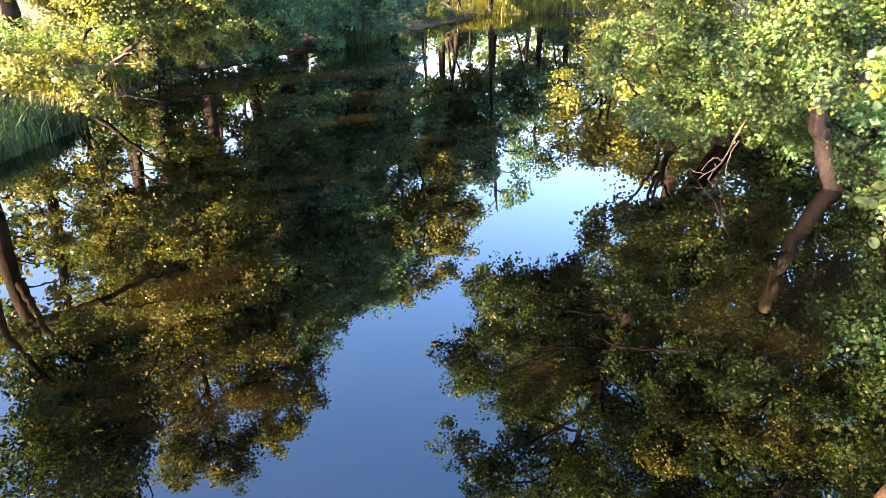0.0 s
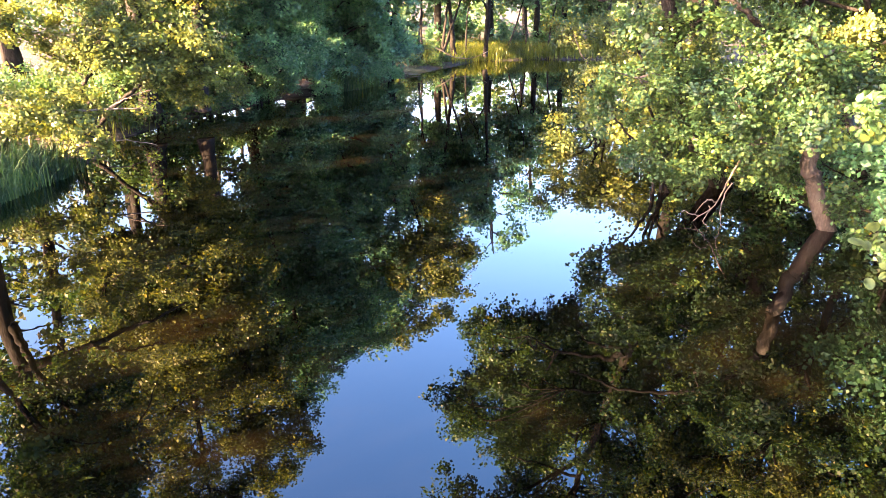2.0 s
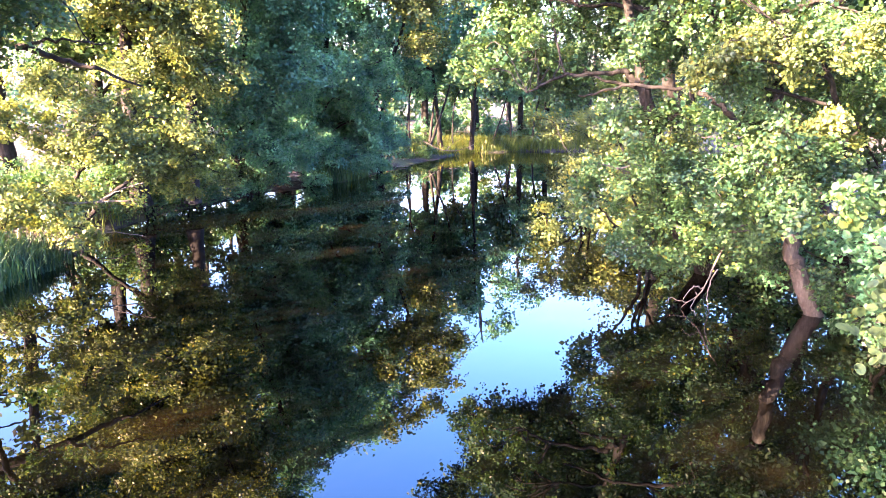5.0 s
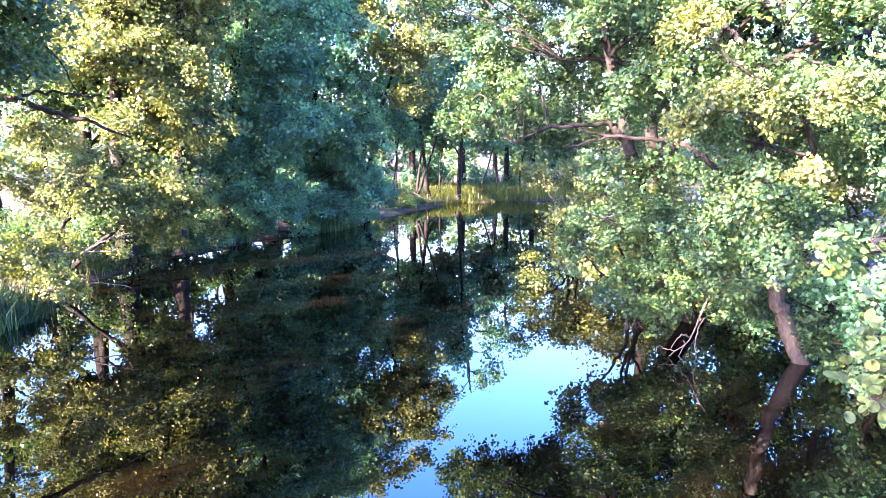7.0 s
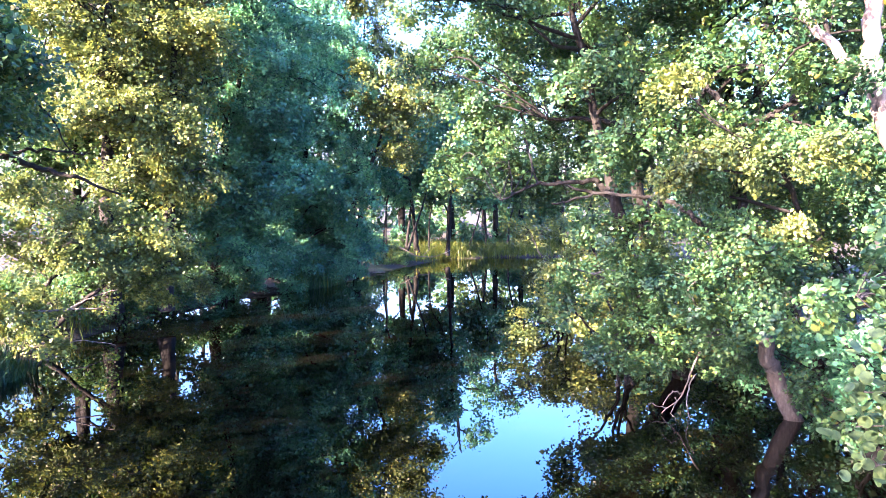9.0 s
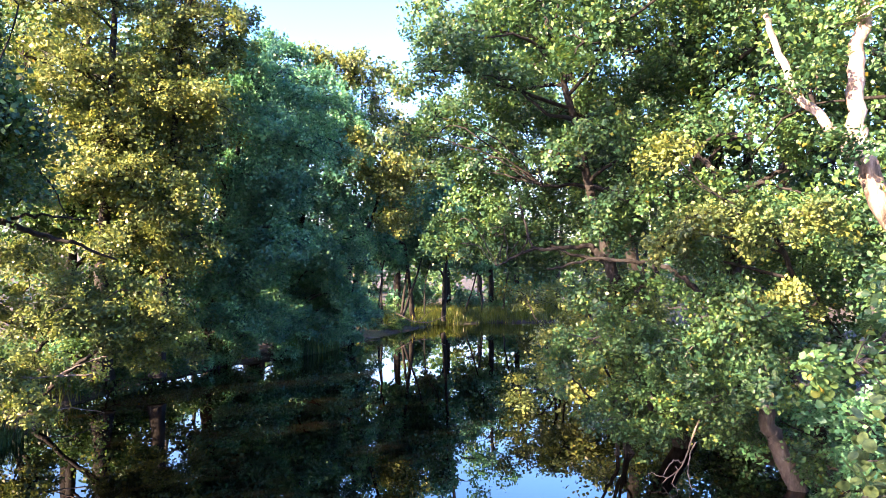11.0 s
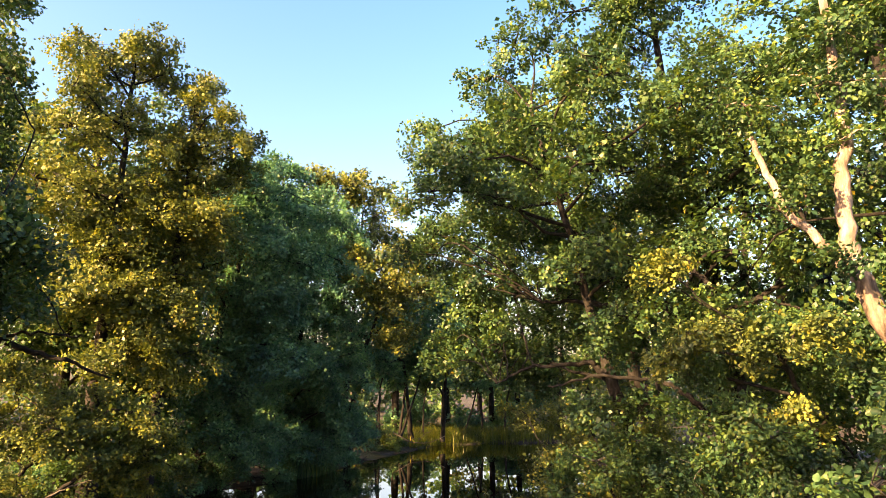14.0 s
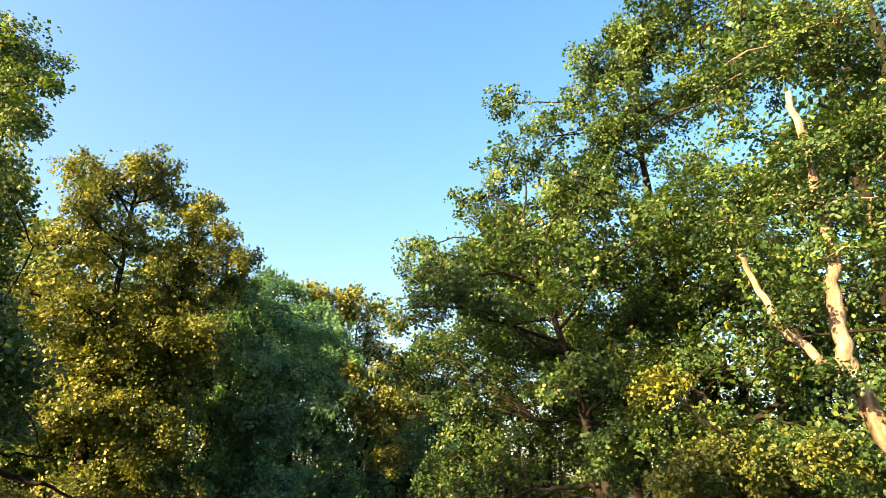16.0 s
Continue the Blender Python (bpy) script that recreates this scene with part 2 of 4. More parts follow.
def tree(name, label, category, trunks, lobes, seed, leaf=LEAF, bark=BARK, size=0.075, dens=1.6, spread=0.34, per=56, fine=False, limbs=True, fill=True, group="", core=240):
    """A tree: tapered trunks (points, foot radius, tip radius), a limb to every lobe of the crown, twigs, leaves."""
    rng = np.random.default_rng(seed)
    base = np.array(trunks[0][0][0])
    root = tagged(new(name), label, category, group)
    root.location = base
    paths = []
    for pts, r0, r1, *own in trunks:
        path = bent(pts, 8 * len(pts), 0.018, rng)
        t = np.linspace(0, 1, len(path))
        radii = r0 + (r1 - r0) * t + 0.45 * r0 * np.exp(-t * 14)
        v, f = tube(path - base, radii, 12, 0.05, seed)
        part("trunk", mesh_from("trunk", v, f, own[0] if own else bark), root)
        paths.append((path, radii))
    stem = np.concatenate([p for p, _ in paths])
    wide = np.concatenate([r for _, r in paths])
    lobes = [np.array(l, float) for l in lobes]
    if fill:
        extra = []
        for l in lobes:
            axis = stem[np.argmin(abs(stem[:, 2] - l[2] + 0.8 * l[3]))]
            e = l.copy()
            k = rng.uniform(0.35, 0.65)
            e[:2] = l[:2] + (axis[:2] - l[:2]) * k + rng.normal(size=2) * 0.4 * l[3]
            e[1] += 0.5 * l[3]
            e[2] += rng.normal() * 0.35 * l[3]
            e[3] = l[3] * 0.85
            extra.append(e)
        lobes_all = lobes + extra
    else:
        lobes_all = lobes
    mids, roots, hubs, at, normal = sprays(lobes_all, rng, dens, spread, per)
    if limbs:
        for l in lobes:
            gap = np.linalg.norm(stem - l[:3], axis=1) + 1.6 * np.maximum(stem[:, 2] - l[2] + 0.3, 0)
            i = int(np.argmin(gap))
            a, b = stem[i], l[:3]
            far = np.linalg.norm(b - a)
            mid = (a + b) / 2 + (0, 0, 0.12 * far) + rng.normal(size=3) * 0.10 * far
            path = bent([a, mid, b], 14, 0.02 * far / 2, rng)
            r = np.linspace(min(wide[i] * 0.62, 0.013 * far + 0.016), 0.010, 14)
            v, f = tube(path - base, r, 7, 0.06, seed + i)
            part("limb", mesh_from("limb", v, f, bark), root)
    sticks = []
    for c, m in hubs:
        far = np.linalg.norm(m - c)
        sticks.append(tube([c, (c + m) / 2 + (0, 0, 0.1 * far) + rng.normal(size=3) * 0.07 * far, m], [0.012 + 0.012 * far, 0.008 + 0.006 * far, 0.006], 4))
    for m, q in list(zip(mids, roots))[::2]:
        sticks.append(tube([q, m], [0.006, 0.003], 3))
    v, f = joined(sticks)
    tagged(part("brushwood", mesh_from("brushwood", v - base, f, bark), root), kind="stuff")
    bits = [leaves(at - base, normal, size, rng, fine)]
    if core:
        deep = np.concatenate([l[:3] + np.clip(rng.normal(size=(int(core * l[3] ** 2) + 4, 3)), -1.7, 1.7) * 0.36 * l[3] for l in lobes_all])
        deep[:, 2] = np.maximum(deep[:, 2], 0.1)
        bits.append(leaves(deep - base, unit(rng.normal(size=deep.shape)), (1.1 if fine else 1.5) * size, rng, fine))
    v, f = joined(bits)
    tagged(part("crown", mesh_from("crown", v, f, leaf), root), kind="stuff")
    return root


def tier(a, b, n, r, seed):
    """Lobes of a crown along one bough layer from a to b."""
    rng = np.random.default_rng(seed)
    a, b = np.array(a, float), np.array(b, float)
    return [(*(a + (b - a) * (k + 0.5) / n + rng.normal(size=3) * 0.3 * r), r * rng.uniform(0.75, 1.2)) for k in range(n)]


# ---- ground and water ----
SHORE = [(-5.5, -60), (-5.6, -10), (-6.3, 5), (-6.4, 8.8), (-6.3, 10.8), (-6.9, 13.2), (-6.8, 15.2), (-6.0, 17.2), (-5.2, 19.4), (-3.5, 21.6), (-2.4, 25.6), (-1.6, 28.0), (0.1, 32.2), (3.0, 33.4),
         (8, 33.4), (16, 34), (40, 36), (40, 30), (17, 28), (9.5, 26.5), (6.4, 22), (4.9, 16), (4.1, 10.7), (4.5, 8.5), (4.2, 6.9), (3.9, 0), (3.7, -10), (3.7, -60)]


def river_gap(p):
    """Distance to the shoreline, negative over the river."""
    s = np.array(SHORE, float)
    e = np.roll(s, -1, 0)
    d = np.full(len(p), 1e9)
    inside = np.zeros(len(p), bool)
    for a, b in zip(s, e):
        ab = b - a
        t = np.clip(((p - a) @ ab) / (ab @ ab), 0, 1)
        d = np.minimum(d, np.linalg.norm(p - a - t[:, None] * ab, axis=1))
        cross = (a[1] > p[:, 1]) != (b[1] > p[:, 1])
        with np.errstate(divide="ignore", invalid="ignore"):
            inside ^= cross & (p[:, 0] < ab[0] * (p[:, 1] - a[1]) / (ab[1] if ab[1] else 1e-9) + a[0])
    return np.where(inside, -d, d)


def waves(p):
    x, y = p[:, 0], p[:, 1]
    return 0.5 * np.sin(1.3 * x + 0.7 * y) * np.sin(0.9 * y - 0.4 * x) + 0.3 * np.sin(3.1 * x + 2.3 * y + 1) * np.sin(2.7 * y - 1.9 * x) + 0.2 * np.sin(7.1 * x - 5.3 * y)


def ground_height(p):
    d = river_gap(p) + 0.22 * waves(p * 1.7)
    high = 0.12 * (1 - np.exp(-np.maximum(d, 0) / 0.35)) + 0.45 * (1 - np.exp(-np.maximum(d, 0) / 8.0)) + 0.06 * waves(p) * np.clip(d, 0, 1) + 0.01
    low = -0.9 * (1 - np.exp(np.minimum(d, 0) / 1.2))
    return np.where(d > 0, high, low)


def ground_object():
    xs = np.concatenate([-np.geomspace(14, 900, 26)[::-1], np.arange(-13.75, 12, 0.25), np.geomspace(12, 900, 26)])
    ys = np.concatenate([-np.geomspace(2, 900, 26)[::-1], np.arange(-1.5, 36, 0.25), np.geomspace(36.5, 900, 26)])
    gx, gy = np.meshgrid(xs, ys)
    p = np.stack([gx.ravel(), gy.ravel()], 1)
    v = np.concatenate([p, ground_height(p)[:, None]], 1)
    i, j = np.meshgrid(np.arange(len(ys) - 1), np.arange(len(xs) - 1), indexing="ij")
    k = i * len(xs) + j
    f = np.stack([k, k + 1, k + len(xs) + 1, k + len(xs)], -1).reshape(-1, 4)
    tagged(new("ground", mesh_from("ground", v, f, SOIL)), "dark earth river banks with grass and leaf litter", "ground", kind="structure")


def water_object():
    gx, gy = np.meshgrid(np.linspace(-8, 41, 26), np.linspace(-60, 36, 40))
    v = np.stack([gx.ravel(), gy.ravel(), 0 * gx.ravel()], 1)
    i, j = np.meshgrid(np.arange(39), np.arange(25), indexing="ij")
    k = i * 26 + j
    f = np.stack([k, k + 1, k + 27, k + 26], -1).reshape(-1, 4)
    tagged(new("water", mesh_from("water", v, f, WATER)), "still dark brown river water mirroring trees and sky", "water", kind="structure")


ground_object()
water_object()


def height_at(x, y):
    return float(max(ground_height(np.array([(x, y)], float))[0], -0.3))


# ---- trees of the left bank ----
tree("alder_tree", "tall alder with its crown yellow in evening sun", "tree",
     [([(-6.81, 14.43, 0.3), (-6.72, 14.35, 2.9), (-6.56, 14.27, 6.2), (-6.48, 14.19, 9.3)], 0.17, 0.035),
      ([(-5.90, 15.01, 0.3), (-5.66, 14.92, 3.3), (-5.49, 14.76, 5.8), (-5.25, 14.76, 8.5)], 0.13, 0.03)],
     [(-7.4, 13.7, 9.3, 0.70), (-6.6, 14.1, 9.7, 0.78), (-5.8, 14.4, 9.4, 0.66), (-5.2, 14.7, 9.1, 0.57), (-7.4, 13.7, 7.9, 0.98), (-6.6, 14.1, 8.2, 0.98),
      (-7.9, 13.4, 6.7, 1.15), (-7.0, 13.9, 6.6, 1.23), (-5.8, 14.4, 7.5, 0.98), (-4.8, 14.8, 8.0, 0.74), (-4.3, 15.0, 8.1, 0.41), (-6.0, 14.3, 6.0, 1.23),
      (-5.1, 14.8, 6.5, 0.98), (-7.6, 13.6, 5.3, 1.23), (-6.6, 14.1, 5.1, 1.23), (-5.3, 14.7, 4.9, 0.98), (-4.3, 15.0, 7.2, 0.57)]
     + tier((-7.8, 12.9, 4.3), (-4.8, 14.0, 4.3), 5, 0.85, 1) + tier((-6.4, 13.3, 3.2), (-4.7, 14.2, 3.1), 4, 0.75, 2) + [(-4.0, 14.3, 7.7, 0.45), (-4.5, 14.4, 6.0, 0.6), (-6.9, 12.9, 9.1, 0.42), (-7.0, 12.9, 8.5, 0.5), (-4.4, 13.9, 8.3, 0.35), (-4.9, 13.8, 8.8, 0.35)], 11, LEAF_SUN_TINT, size=0.068, dens=1.6, spread=0.30)
tree("alder_tree", "alder with low spreading boughs over the river bank", "tree",
     [([(-7.9, 15.3, 0.3), (-7.8, 15.2, 2.5), (-7.9, 15.1, 5.5)], 0.14, 0.04)],
     [(-8.3, 14.8, 5.2, 1.4), (-7.3, 15.3, 4.6, 1.2), (-8.4, 14.7, 3.6, 1.2), (-7.1, 15.4, 3.4, 1.2), (-6.0, 15.9, 4.3, 1.0), (-5.8, 16.0, 3.1, 1.1), (-6.5, 15.7, 2.5, 1.0)] + tier((-7.0, 14.6, 1.6), (-5.7, 16.6, 1.5), 4, 0.6, 14) + tier((-7.0, 14.4, 0.9), (-6.2, 16.2, 0.85), 3, 0.45, 15), 12, LEAF, size=0.085, per=42)
tree("willow_tree", "shaded blue-green willow leaning over the river bend", "tree",
     [([(-5.9, 22.6, 0.3), (-5.6, 22.6, 3.0), (-5.6, 22.5, 8.0)], 0.22, 0.04), ([(-4.9, 22.9, 0.3), (-4.4, 22.8, 3.5), (-4.0, 22.7, 6.6)], 0.16, 0.03)],
     [(-6.9, 21.9, 8.6, 1.3), (-5.4, 22.3, 7.8, 1.5), (-3.9, 22.7, 6.9, 1.1), (-6.1, 22.2, 6.1, 1.7), (-4.2, 22.6, 5.1, 1.5), (-3.2, 22.8, 5.1, 0.9), (-5.9, 22.2, 3.8, 1.7),
      (-3.9, 22.7, 3.2, 1.5), (-3.0, 22.8, 1.8, 1.0), (-4.9, 22.5, 2.0, 1.4), (-6.2, 22.1, 2.2, 1.1), (-3.9, 22.7, 0.9, 0.9), (-2.7, 22.7, 3.6, 0.9), (-2.4, 22.9, 6.0, 0.8), (-3.0, 22.8, 7.5, 0.9), (-4.4, 22.8, 8.8, 0.9), (-4.7, 22.6, 9.5, 0.7), (-3.7, 22.7, 8.8, 0.7), (-5.5, 22.4, 9.6, 0.8), (-2.8, 22.8, 8.2, 0.6)]
     + tier((-4.6, 21.4, 1.5), (-2.4, 22.2, 1.3), 4, 0.8, 8) + tier((-4.8, 21.6, 3.0), (-2.2, 22.3, 2.8), 4, 0.9, 9), 13, LEAF_SHADE_TINT, size=0.09, dens=1.25)
tree("alder_bush", "low sunlit alder bush hanging over the water", "bush",
     [([(-7.3, 12.2, 0.2), (-6.9, 12.0, 1.0), (-6.2, 12.1, 2.0)], 0.06, 0.02), ([(-7.2, 12.5, 0.2), (-6.2, 12.6, 1.1), (-5.0, 13.0, 1.5)], 0.05, 0.015)],
     tier((-7.8, 11.6, 2.4), (-5.0, 13.0, 2.2), 5, 0.7, 10) + tier((-7.2, 11.3, 1.6), (-4.6, 13.2, 1.45), 6, 0.55, 11) + [(-4.6, 13.3, 1.1, 0.3), (-5.2, 12.9, 0.95, 0.35), (-5.9, 10.5, 0.55, 0.42), (-6.4, 10.7, 0.8, 0.45), (-6.4, 11.3, 1.1, 0.4)],
     14, LEAF_SUN_TINT, size=0.056, dens=3.2, spread=0.22, per=64, fill=False, core=500)
tree("alder_tree", "dark shaded alder reaching in beside the bridge", "tree",
     [([(-8.2, 10.6, 0.3), (-8.0, 10.6, 3.0), (-7.6, 10.7, 6.0), (-7.2, 10.8, 10.0)], 0.18, 0.03), ([(-8.0, 10.6, 3.6), (-6.9, 11.0, 3.3), (-6.1, 11.3, 3.05), (-5.3, 11.7, 2.75)], 0.075, 0.015), ([(-6.9, 11.0, 3.3), (-6.2, 11.1, 3.5), (-5.6, 11.3, 3.4)], 0.03, 0.01), ([(-8.0, 10.6, 2.8), (-7.0, 9.8, 3.4), (-6.0, 9.0, 3.7)], 0.07, 0.015), ([(-8.1, 10.2, 1.5), (-6.95, 8.7, 2.5), (-6.5, 8.9, 3.75), (-5.9, 9.3, 4.9)], 0.07, 0.02), ([(-5.95, 9.25, 4.6), (-5.5, 9.5, 4.15), (-5.1, 9.75, 3.3)], 0.025, 0.008)],
     [(-5.7, 8.8, 6.7, 0.45), (-5.9, 8.7, 8.4, 0.42), (-6.2, 8.6, 9.1, 0.5), (-6.2, 8.7, 6.3, 0.5), (-7.2, 10.4, 9.9, 0.45), (-7.0, 10.4, 9.1, 0.45), (-7.6, 10.2, 10.3, 0.6), (-6.9, 10.5, 7.0, 0.5), (-7.1, 10.4, 6.3, 0.6), (-7.6, 10.7, 5.2, 0.5), (-5.6, 8.9, 4.2, 0.8), (-6.4, 8.6, 4.9, 0.9), (-7.4, 8.8, 5.6, 0.9), (-5.2, 8.4, 4.6, 0.6), (-5.9, 8.5, 3.6, 0.7), (-6.8, 9.4, 4.2, 0.8), (-7.0, 9.8, 8.0, 0.7)] + tier((-7.0, 8.9, 4.0), (-6.2, 9.2, 6.2), 4, 0.6, 44) + tier((-7.1, 9.6, 3.3), (-6.4, 9.6, 5.2), 3, 0.55, 45),
     15, LEAF, size=0.07, per=56, dens=1.8)

tree("willow_tree", "dense shaded willow standing on the dark bank", "tree",
     [([(-6.0, 18.3, 0.3), (-5.7, 18.1, 2.6), (-5.0, 17.6, 5.2), (-4.5, 17.4, 7.2)], 0.15, 0.03), ([(-5.6, 18.9, 0.3), (-5.3, 18.6, 3.0), (-4.4, 18.0, 5.4)], 0.10, 0.03)],
     tier((-5.4, 17.2, 7.7), (-3.8, 17.4, 7.3), 3, 0.75, 3) + tier((-5.6, 17.0, 6.5), (-3.3, 17.5, 6.0), 4, 0.85, 4) + tier((-5.7, 17.0, 5.2), (-3.2, 17.6, 4.7), 4, 0.85, 5)
     + tier((-5.7, 17.0, 3.9), (-3.6, 17.8, 3.4), 4, 0.8, 6) + tier((-5.7, 17.3, 2.7), (-4.0, 18.6, 2.3), 3, 0.7, 7) + tier((-6.0, 17.2, 1.75), (-4.3, 19.2, 1.55), 5, 0.62, 12) + tier((-5.7, 18.0, 0.95), (-4.2, 20.0, 0.85), 4, 0.5, 13) + [(-3.0, 19.2, 7.4, 0.8), (-2.9, 19.4, 6.2, 0.8)], 19, LEAF_SHADE_TINT, size=0.075, dens=1.8)

# ---- trees of the far bank ----
tree("alder_tree", "far sunlit alder beyond the willow at the river bend", "tree",
     [([(-4.4, 26.2, 0.4), (-4.3, 25.8, 5.0), (-4.3, 25.0, 9.2)], 0.16, 0.04), ([(-3.4, 26.6, 0.4), (-3.0, 26.0, 5.0), (-2.6, 25.2, 9.0)], 0.13, 0.03)],
     [(-5.7, 24.3, 10.2, 0.8), (-4.2, 24.6, 10.0, 0.9), (-3.0, 24.8, 9.8, 0.9), (-2.0, 24.9, 9.7, 0.75), (-1.1, 25.0, 9.0, 0.6), (-3.4, 24.8, 8.1, 1.0), (-2.2, 24.9, 7.9, 0.9), (-2.8, 24.8, 6.4, 1.0), (-4.6, 24.7, 7.6, 1.1), (-1.3, 24.9, 7.9, 0.65), (-1.2, 25.0, 7.4, 0.75)],
     16, LEAF_SUN_TINT, size=0.10, per=32)
tree("alder_tree", "slender alder leaning out at the bend, catching yellow sun", "tree",
     [([(-3.0, 25.4, 0.4), (-2.6, 24.6, 3.0), (-1.4, 23.2, 6.2)], 0.13, 0.03)],
     [(-2.4, 22.8, 6.6, 0.95), (-1.3, 22.9, 6.0, 1.05), (-2.0, 22.8, 5.4, 0.85), (-0.9, 22.9, 6.7, 0.8), (-0.3, 23.0, 5.6, 0.8), (-0.9, 23.0, 4.5, 0.8)], 17, LEAF_SUN_TINT, size=0.09, per=40)

tree("alder_tree", "shaded alder clump on the far bank", "tree",
     [([(-0.9, 31.0, 0.3), (-1.2, 29.8, 3.0), (-1.4, 28.4, 6.4)], 0.10, 0.03), ([(0.4, 31.2, 0.3), (0.6, 30.0, 3.0), (0.6, 28.8, 5.8)], 0.09, 0.03)],
     [(-1.6, 28.2, 5.0, 1.1), (-0.4, 28.4, 4.6, 1.0), (0.7, 28.7, 4.4, 0.9), (-1.1, 28.2, 6.4, 1.1), (0.3, 28.6, 5.9, 1.0), (-2.6, 27.8, 3.8, 0.9), (-3.4, 26.5, 4.2, 1.1), (-2.6, 26.8, 5.2, 1.0), (-4.2, 26.0, 5.4, 1.1), (-1.8, 27.2, 3.4, 0.8)], 18, LEAF_SHADE_TINT, size=0.11, per=28)

# ---- trees of the right bank ----
tree("alder_tree", "alder with dark boughs drooping over the river", "tree",
     [([(3.9, 10.3, -0.3), (2.96, 10.0, 1.03), (2.61, 10.07, 2.25), (2.45, 10.14, 2.9), (2.3, 10.15, 3.8), (2.0, 10.3, 5.5), (1.6, 10.6, 7.0)], 0.13, 0.03),
      ([(2.48, 10.13, 2.75), (2.2, 10.2, 2.95), (1.6, 10.3, 2.95), (0.95, 10.4, 2.65)], 0.05, 0.012), ([(3.9, 10.3, 3.3), (3.52, 10.42, 3.84), (3.12, 10.55, 3.72), (2.56, 10.7, 3.87), (1.71, 10.87, 3.89)], 0.09, 0.02),
      ([(4.9, 11.8, 0.3), (4.6, 11.5, 2.6), (4.2, 11.2, 3.6), (3.3, 11.4, 4.1), (2.4, 11.6, 5.4)], 0.15, 0.03),
      ([(5.1, 11.4, 0.3), (4.7, 11.2, 3.2), (4.4, 11.1, 4.6), (3.9, 10.8, 7.0), (3.6, 10.6, 9.8)], 0.17, 0.03)],
     [(0.3, 12.0, 3.3, 0.4), (0.8, 11.9, 3.2, 0.45), (1.6, 11.6, 3.0, 0.5), (1.1, 12.0, 3.6, 0.5), (1.9, 11.9, 3.7, 0.6), (0.6, 12.0, 3.9, 0.5),
      (1.5, 10.9, 9.6, 0.45), (3.0, 10.6, 10.1, 0.6), (1.4, 10.9, 8.3, 0.65), (2.4, 10.7, 8.8, 0.8), (0.9, 11.0, 7.7, 0.4), (3.4, 10.5, 8.8, 0.8),
      (4.0, 10.3, 10.2, 0.7), (4.8, 9.9, 9.6, 0.8), (2.3, 10.8, 7.3, 0.8), (3.5, 10.4, 7.0, 0.9), (4.4, 10.1, 7.8, 0.9), (2.9, 10.6, 5.9, 0.8), (3.9, 10.3, 5.8, 0.8), (4.9, 9.9, 6.5, 0.8),
      (3.4, 10.5, 4.6, 0.5), (4.1, 10.2, 4.7, 0.45)]
     + tier((-0.3, 12.2, 4.5), (2.2, 11.4, 4.1), 5, 0.5, 20) + tier((-0.8, 12.2, 5.3), (2.0, 11.2, 5.4), 5, 0.6, 21) + tier((0.2, 11.8, 3.2), (1.9, 11.0, 2.7), 4, 0.4, 22) + tier((1.4, 9.5, 4.4), (3.4, 9.0, 4.2), 4, 0.45, 23)
     + tier((2.0, 9.5, 3.4), (3.9, 9.2, 3.5), 4, 0.42, 24) + tier((4.4, 8.9, 3.4), (5.4, 8.3, 3.6), 3, 0.5, 28) + tier((4.2, 9.0, 4.4), (5.2, 8.5, 4.6), 3, 0.55, 25) + tier((4.0, 9.0, 5.6), (5.2, 8.6, 5.7), 3, 0.6, 26) + tier((4.1, 9.0, 6.9), (5.2, 8.6, 7.0), 3, 0.6, 27) + [(1.2, 12.0, 4.4, 0.6), (2.2, 11.8, 4.6, 0.7), (1.6, 12.4, 5.2, 0.7), (0.5, 12.6, 4.7, 0.5), (4.0, 10.2, 10.8, 0.6), (4.3, 10.0, 11.3, 0.9), (5.3, 9.6, 11.0, 1.0), (5.7, 9.2, 9.4, 1.0), (0.6, 9.9, 6.0, 0.6), (1.4, 9.5, 6.3, 0.7), (2.0, 9.1, 5.6, 0.7), (0.9, 9.5, 5.2, 0.4), (2.3, 8.7, 6.7, 0.7), (3.2, 8.4, 6.2, 0.7), (0.0, 9.8, 5.4, 0.5), (0.4, 9.2, 5.7, 0.45)], 21, LEAF, size=0.06, dens=2.0, spread=0.25, per=56)
tree("alder_tree", "tall alder behind, its crown leaning out over the river", "tree",
     [([(5.6, 18.0, 0.4), (5.0, 17.6, 3.5), (3.9, 17.2, 6.5), (2.2, 17.0, 9.0)], 0.20, 0.04)],
     [(-0.5, 17.0, 8.9, 0.6), (0.1, 17.0, 8.1, 0.95), (1.1, 17.0, 8.9, 0.95), (1.3, 17.0, 7.5, 1.1), (2.1, 16.9, 9.6, 1.1), (0.6, 17.0, 6.4, 0.8), (2.3, 16.8, 6.6, 1.1), (3.2, 16.7, 8.0, 1.2), (3.4, 16.7, 6.3, 1.1),
      (4.6, 17.0, 5.0, 1.2), (5.6, 17.2, 7.0, 1.4)], 22, LEAF)
